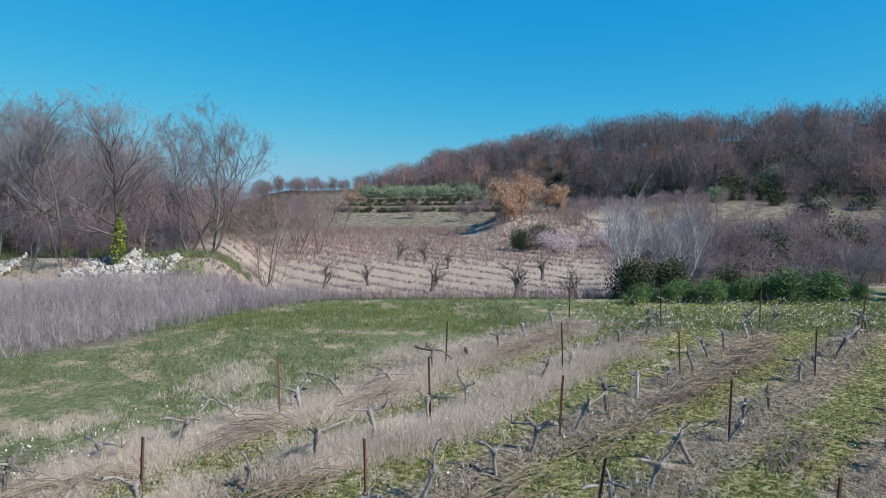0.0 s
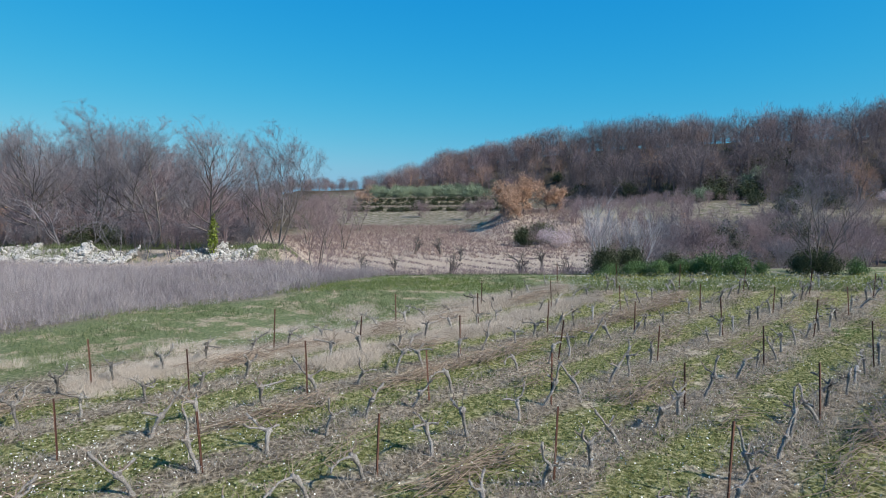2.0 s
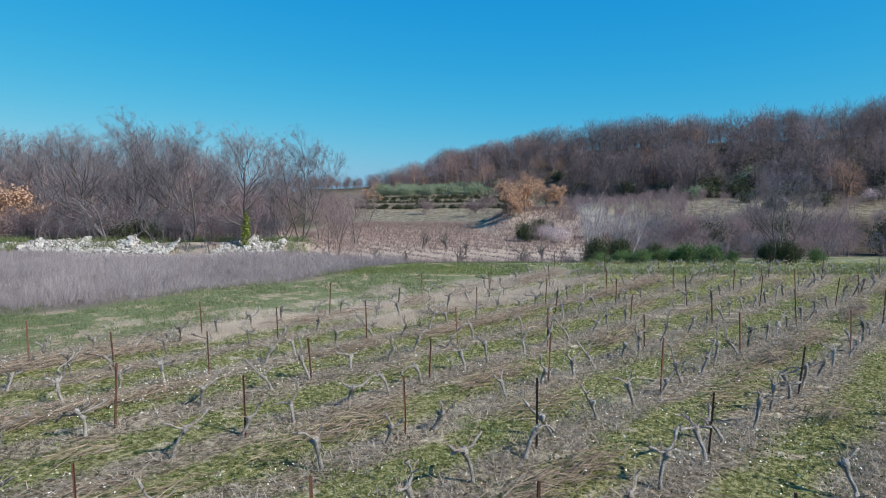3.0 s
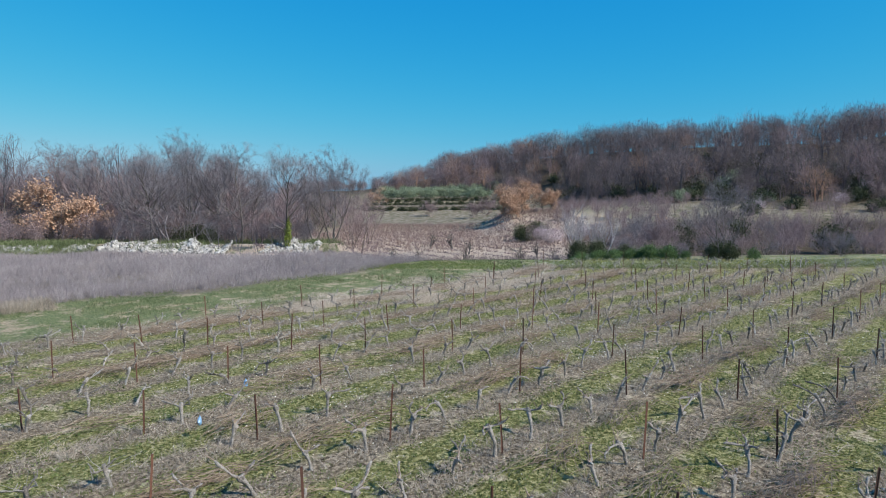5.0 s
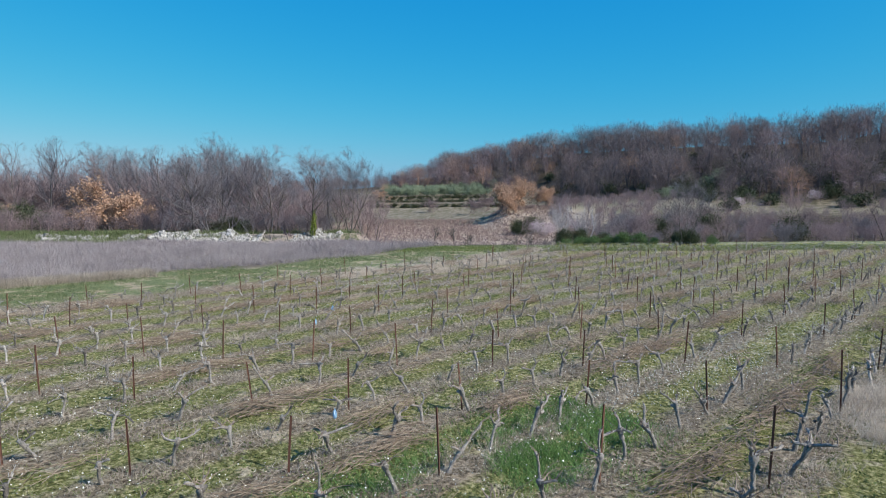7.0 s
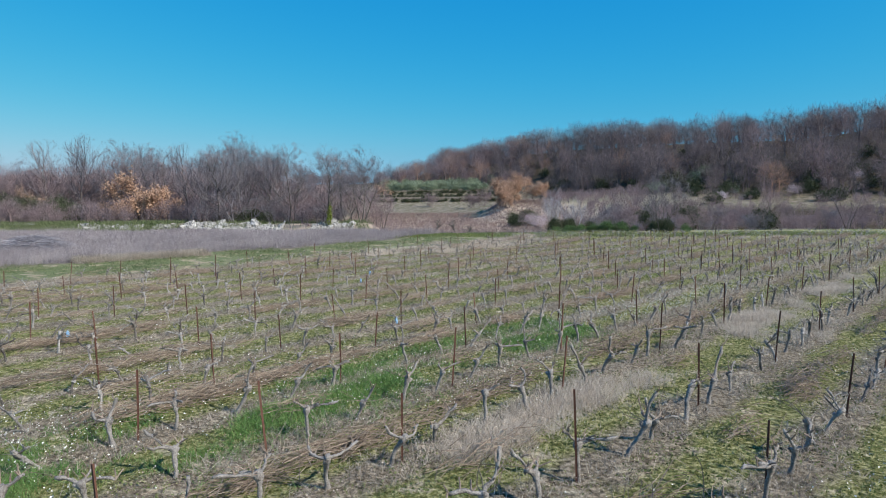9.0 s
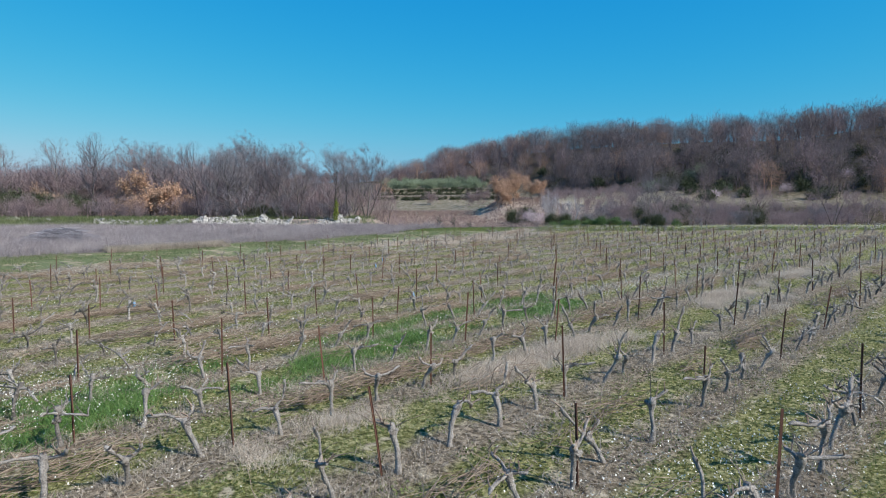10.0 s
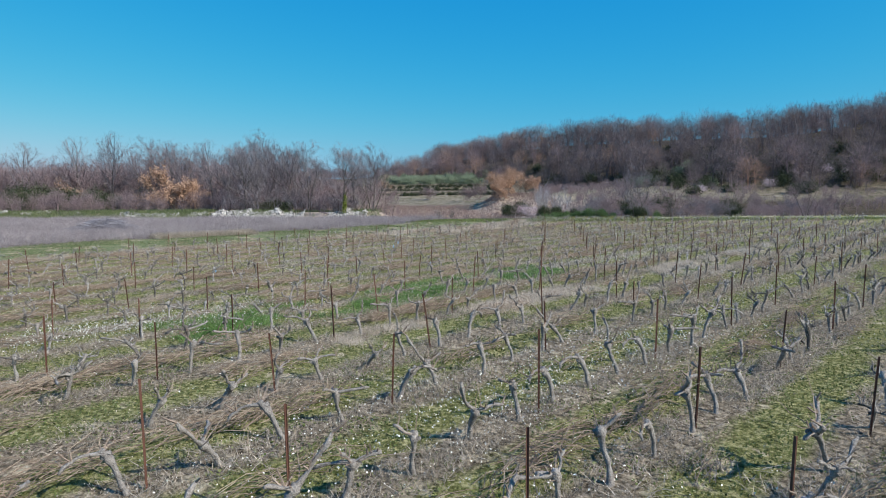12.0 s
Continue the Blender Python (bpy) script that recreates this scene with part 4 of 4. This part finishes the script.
spots = []
while len(spots) < 1300:
    u, v = W.uniform(85, 330), W.uniform(-90, 280)
    tan = v / u
    foot = np.interp(tan, [-0.2, 0.06, 0.3, 0.7, 1.5], [205, 190, 125, 95, 80])
    if -0.3 < tan < 1.3 and foot + 6 < u < foot + (95 if tan > -0.1 else 50):
        spots.append((u, v, W.choice((0.5, 0.75, 0.95, 1.3)) * W.uniform(0.85, 1.15) * (0.55 + 0.45 * float(smooth(-0.15, 0.0, tan)))))
for n in range(700):
    u, v, k = spots[n]
    spots.append((u + W.uniform(-4, 4), v + W.uniform(-4, 4), W.uniform(0.3, 0.5)))
WOOD_MAUVE = mottled("mauve_woodland_twigs", [(0.15, (0.11, 0.085, 0.095)), (0.45, (0.235, 0.18, 0.19)), (0.8, (0.38, 0.30, 0.295))], 0.09, fine=0.8, translucent=0.4)
WOOD_RUST = mottled("rusty_woodland_twigs", [(0.15, (0.15, 0.085, 0.065)), (0.45, (0.32, 0.20, 0.15)), (0.8, (0.48, 0.33, 0.25))], 0.2, fine=0.9, translucent=0.4)
tones = {"dark": [], "mauve": [], "rust": []}
for p in spots:
    tan = p[1] / p[0]
    k = W.uniform(0, 1)
    tones["rust" if k < (0.11 if tan < 0.2 else 0.04) else "mauve" if k < (0.7 if tan < 0.12 else 0.18) else "dark"].append(p)
wood_of("hillside_wood", tones["dark"], WOOD_DARK, "leafless dark brown woodland covering the hillside")
wood_of("hillside_wood", tones["mauve"], WOOD_MAUVE, "leafless mauve-brown woodland covering the hillside")
wood_of("rusty_wood", tones["rust"], WOOD_RUST, "hillside oaks that hold dry rusty leaves")
scrub = []
while len(scrub) < 420:
    u, v = W.uniform(38, 125), W.uniform(10, 120)
    if v / u > 0.42 and u > 80 and W.uniform(0, 1) < 0.65:
        continue
    if 0.27 < v / u < 1.2 and u < np.interp(v / u, [0.06, 0.3, 0.7, 1.5], [190, 125, 95, 80]) + 6:
        scrub.append((u, v, W.uniform(0.18, 0.36)))
while len(scrub) < 520:
    u, v = W.uniform(80, 128), W.uniform(8, 60)
    if 0.14 < v / u < 0.42 and (u < 98 or v / u > 0.19):
        scrub.append((u, v, W.uniform(0.2, 0.45)))
while len(scrub) < 900:
    u, v = 39.5 + 45 * W.uniform(0, 1) ** 1.7, W.uniform(-95, -16)
    if v / u < -0.38:
        scrub.append((u, v, W.uniform(0.25, 0.5)))
behind = []
while len(behind) < 420:
    u, tan = W.uniform(62, 135), -W.uniform(0.36, 1.35)
    behind.append((u, u * tan, W.uniform(0.85, 1.3) * (0.72 if tan > -0.45 else 1)))
wood_of("bank_wood", behind, TWIG_RED, "leafless mauve wood behind the trees of the bank")
wood_of("scrub", scrub, TWIG_RED, "leafless mauve-brown scrub below the trees")


# ---- rocks of the bank ----
def rock_mesh(seed, sx, sy, sz):
    r = random.Random(seed)
    bm = bmesh.new()
    bmesh.ops.create_icosphere(bm, subdivisions=3, radius=0.5)
    o = Vector((r.uniform(0, 99), r.uniform(0, 99), r.uniform(0, 99)))
    for v in bm.verts:
        c = v.co.copy()
        k = 1 + 0.5 * noise.noise(c * 2.4 + o) + 0.4 * abs(noise.noise(c * 5 + o)) - 0.2 * noise.noise(c * 11 + o)
        v.co = Vector((c.x * sx, c.y * sy, c.z * sz)) * k
    me = bpy.data.meshes.new("boulder")
    bm.to_mesh(me)
    bm.free()
    me.materials.append(ROCK)
    return me


ROCKS = [rock_mesh(k, *d) for k, d in enumerate(((1.1, 0.7, 0.6), (0.8, 0.7, 0.5), (1.5, 0.9, 0.7), (0.6, 0.5, 0.4), (0.9, 0.8, 0.7), (0.5, 0.4, 0.45)))]
rr = random.Random(9)


def rubble_spot():
    """A place on the rubble slope, thick in some stretches and thin in others."""
    k = rr.random()
    v = rr.uniform(-36.5, -24) if k < 0.58 else rr.uniform(-20.6, -15.2) if k < 0.7 else rr.uniform(-50, -41.5) if k < 0.86 else rr.uniform(-68, -56) if k < 0.95 else rr.uniform(-40, -37.5)
    f = rr.random()
    u = 34.9 + 0.5 * math.sin(v * 0.31) + (2.8 if v > -37 else 1.6) * f + (0.12 * (-37 - v) if v < -37 else 0)
    x, y = xy(u, v)
    return x, y, (h1(x, y) if v < -37 else max(h1(x, y) - 0.05, 0.85 + (0.75 + 0.35 * math.sin(v * 1.3) + 0.25 * math.sin(v * 3.1)) * f))


for n in range(300):
    x, y, z = rubble_spot()
    ob = new("boulder", rr.choice(ROCKS))
    ob.matrix_world = pose(x, y, z + rr.uniform(-0.08, 0.12), rr.uniform(-30, 30), rr.uniform(-30, 30), rr.uniform(0, 360)) @ Matrix.Scale(rr.choice((0.3, 0.36, 0.45, 0.6, 0.8)) * rr.uniform(0.85, 1.15), 4)
    tagged(ob, "rough pale limestone boulder in the rubble bank", "boulder", "boulders of the bank")


def pebble(seed):
    r = random.Random(seed)
    bm = bmesh.new()
    bmesh.ops.create_icosphere(bm, subdivisions=1, radius=0.5)
    v = np.array([tuple(p.co * r.uniform(0.75, 1.2)) for p in bm.verts]) * np.array([1.2, 0.9, 0.7])
    f = [tuple(p.index for p in q.verts) for q in bm.faces]
    bm.free()
    return v, f


pebbles, rubble = [pebble(k) for k in range(8)], Build()
for n in range(4200):
    x, y, z = rubble_spot()
    pv, pf = rr.choice(pebbles)
    turn = np.array(pose(0, 0, 0, rr.uniform(0, 360), rr.uniform(0, 360), rr.uniform(0, 360)))[:3, :3]
    rubble.add(pv * rr.choice((0.14, 0.2, 0.26, 0.36)) * rr.uniform(0.8, 1.2) @ turn.T + np.array([x, y, z + rr.uniform(-0.03, 0.1)]), pf)
tagged(new("rubble", rubble.mesh("rubble", ROCK)), "loose pale limestone rubble between the boulders", "rubble", kind="stuff")
# weeds and grass over the bank
u, v = R.uniform(34.2, 45, 22000), R.uniform(-90, -13, 22000)
keep = (u > 35.6 + 1.3 * wave(u, v, 1.6)) & (wave(u, v, 2.3, 1) + R.normal(0, 0.5, len(u)) > np.where(v < -37, -1.2, 0.2)) | ((v < -37) & (u > 34.5))
x, y = xy(u[keep], v[keep])
stuff("bank_weeds", blades(x, y, height(x, y), R.uniform(0.25, 0.7, len(x)), 0.03, 0.45, 9), MEADOW, "grey-green weeds and grass over the bank", "weeds")


# ---- prunings, bags, brush ----
def sticks(n, cx, cy, cz, along, spread, lengths, radius, arch=0.12):
    """Corners of thin three-sided canes, each of two bent pieces; they lie roughly along a direction."""
    ang = along + R.normal(0, spread, n)
    d = np.stack([np.cos(ang), np.sin(ang), R.normal(0, 0.10, n)], -1)
    side = np.stack([-np.sin(ang), np.cos(ang), np.zeros(n)], -1)
    L = lengths[:, None]
    c = np.stack([cx, cy, cz], -1)
    mid = c + side * R.normal(0, 0.08, (n, 1)) * L + np.array([0, 0, 1.0]) * np.abs(R.normal(0, arch, (n, 1))) * L
    a, b = c - d * L / 2, c + d * L / 2
    out = []
    for p, q, r0, r1 in ((a, mid, radius, radius * 0.8), (mid, b, radius * 0.8, radius * 0.4)):
        for k in range(3):
            t0, t1 = 2.094 * k, 2.094 * (k + 1)
            o0 = side * math.cos(t0) + np.array([0, 0, 1.0]) * math.sin(t0)
            o1 = side * math.cos(t1) + np.array([0, 0, 1.0]) * math.sin(t1)
            out.append(np.stack([p + o0 * r0, p + o1 * r0, q + o1 * r1, q + o0 * r1], 1))
    return np.concatenate(out).reshape(-1, 3)


cane_rng = random.Random(31)
for i in range(0, 22):
    alley = 0.5 * (row_x(i) + row_x(i + 1))
    full = i % 2 == 0
    drift = cane_rng.uniform(-0.5, 0.1)
    y, end = -46.0, min(row_end(i), 40)
    xs, ys = [], []
    zs, along = [], []
    while y < end:
        bunch = cane_rng.uniform(0.5, 1.6)
        m = int(bunch * cane_rng.uniform(14, 75))
        side, heap = cane_rng.gauss(drift, 0.1), cane_rng.uniform(0.08, 0.26)
        px, py = R.normal(0, 0.15, m), R.uniform(-0.8, 0.8, m) * bunch
        xs.append(alley + side + px + ROW_SLANT * (y + py))
        ys.append(y + py)
        zs.append(np.abs(R.normal(0, heap, m)) * np.exp(-(px / 0.25) ** 2))
        along.append(np.full(m, cane_rng.gauss(0, 0.22)))
        gap = cane_rng.random()
        y += bunch * 0.75 if gap < (0.72 if full else 0.12) else cane_rng.uniform(1.5, 5) if full else cane_rng.uniform(5, 14)
    cx, cy = np.concatenate(xs), np.concatenate(ys)
    cz = height(cx, cy) + 0.03 + np.concatenate(zs)
    stuff("pruned_canes", sticks(len(cx), cx, cy, cz, math.pi / 2 + np.concatenate(along), 0.38, R.uniform(0.35, 1.2, len(cx)), 0.0075), CANE, "windrow of pruned brown vine canes lying between two rows", "vine prunings", 4)


def bag(x, y, z, s, seed):
    """A limp crumpled plastic bag hanging by its neck."""
    r = random.Random(seed)
    bm = bmesh.new()
    rings = []
    for k, (rad, zz) in enumerate(((0.02, 0.0), (0.035, -0.06), (0.11, -0.14), (0.15, -0.28), (0.13, -0.40), (0.05, -0.45))):
        rings.append([bm.verts.new((s * rad * (1 + 0.35 * r.uniform(-1, 1)) * math.cos(a * 0.628), s * 0.6 * rad * (1 + 0.35 * r.uniform(-1, 1)) * math.sin(a * 0.628), s * (zz + r.uniform(-0.015, 0.015)))) for a in range(10)])
    for p, q in zip(rings, rings[1:]):
        for j in range(10):
            bm.faces.new((p[j], p[(j + 1) % 10], q[(j + 1) % 10], q[j]))
    bm.faces.new(rings[-1])
    bm.faces.new(rings[0][::-1])
    me = bpy.data.meshes.new("plastic_bag")
    bm.to_mesh(me)
    bm.free()
    me.materials.append(BLUE)
    ob = new("plastic_bag", me)
    ob.matrix_world = pose(x, y, z, 0, 0, r.uniform(0, 360))
    tagged(ob, "crumpled light blue plastic bag hung on a vine", "plastic bag", "blue bags in the vines")


for x, y, seed in ((2.5, -14.2, 1), (0.5, -12.1, 2), (11.6, -19.5, 3), (5.8, -27.9, 4)):
    bag(x, y, h1(x, y) + 0.55, 0.5, seed)

# grey brush heap in the weeds
BRUSH = mottled("cut_brush", [(0.2, (0.09, 0.088, 0.105)), (0.5, (0.21, 0.205, 0.24)), (0.8, (0.42, 0.41, 0.45))], 0.8)
n = 2200
a, rad = R.uniform(0, 6.28, n), R.uniform(0, 1, n) ** 0.6
bx, by = -32.0 + 1.7 * rad * np.cos(a), -21.4 + 2.8 * rad * np.sin(a)
bz = height(bx, by) + 0.1 + (1 - rad ** 2) * 1.2 * R.uniform(0, 1, n)
stuff("brush_heap", sticks(n, bx, by, bz, math.pi / 2, 1.2, R.uniform(0.8, 2.2, n), 0.016, 0.06), BRUSH, "heap of grey cut branches at the edge of the weeds", "brush heap", 4)

# pale grass beside the heap
x, y = R.normal(-19.6, 0.5, 6000), R.uniform(-21.5, -12.5, 6000)
stuff("pale_grass", blades(x, y, height(x, y), R.uniform(0.3, 0.6, 6000), 0.01, 0.3, 6), SEDGE, "patch of tall straw-coloured grass", "dry grass")

# straw strips on the far terraces
u, v = np.repeat([167.5, 175.5, 183], 1500) + R.uniform(-1.6, 1.6, 4500), R.uniform(-28, 22, 4500)
x, y = xy(u, v)
stuff("terrace_straw", blades(x, y, height(x, y), R.uniform(0.3, 0.6, 4500), 0.16, 0.5, 4), SEDGE, "pale dry grass along the far terraces", "dry grass")
# weed lines across the orchard soil
u, v = R.uniform(33, 105, 28000), R.uniform(-22, 26, 28000)
line = (0.62 * u + 0.78 * v) / 3.3
keep = np.abs((line + 0.5) % 1 - 0.5) < 0.13 + 0.06 * wave(u, v, 2.0)
u, v = u[keep], v[keep]
x, y = xy(u, v)
stuff("orchard_weeds", blades(x, y, height(x, y), R.uniform(0.15, 0.4, len(x)), 0.06, 0.5, 5), TWIG_RED, "lines of dark weeds between the ploughed orchard strips", "weeds")
u, v = 68 + 56 * R.uniform(0, 1, 9000) ** 0.7, R.uniform(-26, 24, 9000)
x, y = xy(u, v)
stuff("red_canes", blades(x, y, height(x, y), R.uniform(0.4, 0.9, len(x)), 0.05, 0.5, 6), CANE_RED, "far plot of low reddish leafless canes", "canes")
u, v = R.uniform(26, 36, 2400), R.uniform(-9, 8, 2400)
x, y = xy(u, v)
stuff("bank_scrub", blades(x, y, height(x, y), R.uniform(0.4, 1.0, len(x)), 0.02, 0.35, 8), TWIG_RED, "thin reddish scrub on the bank above the orchard", "scrub")
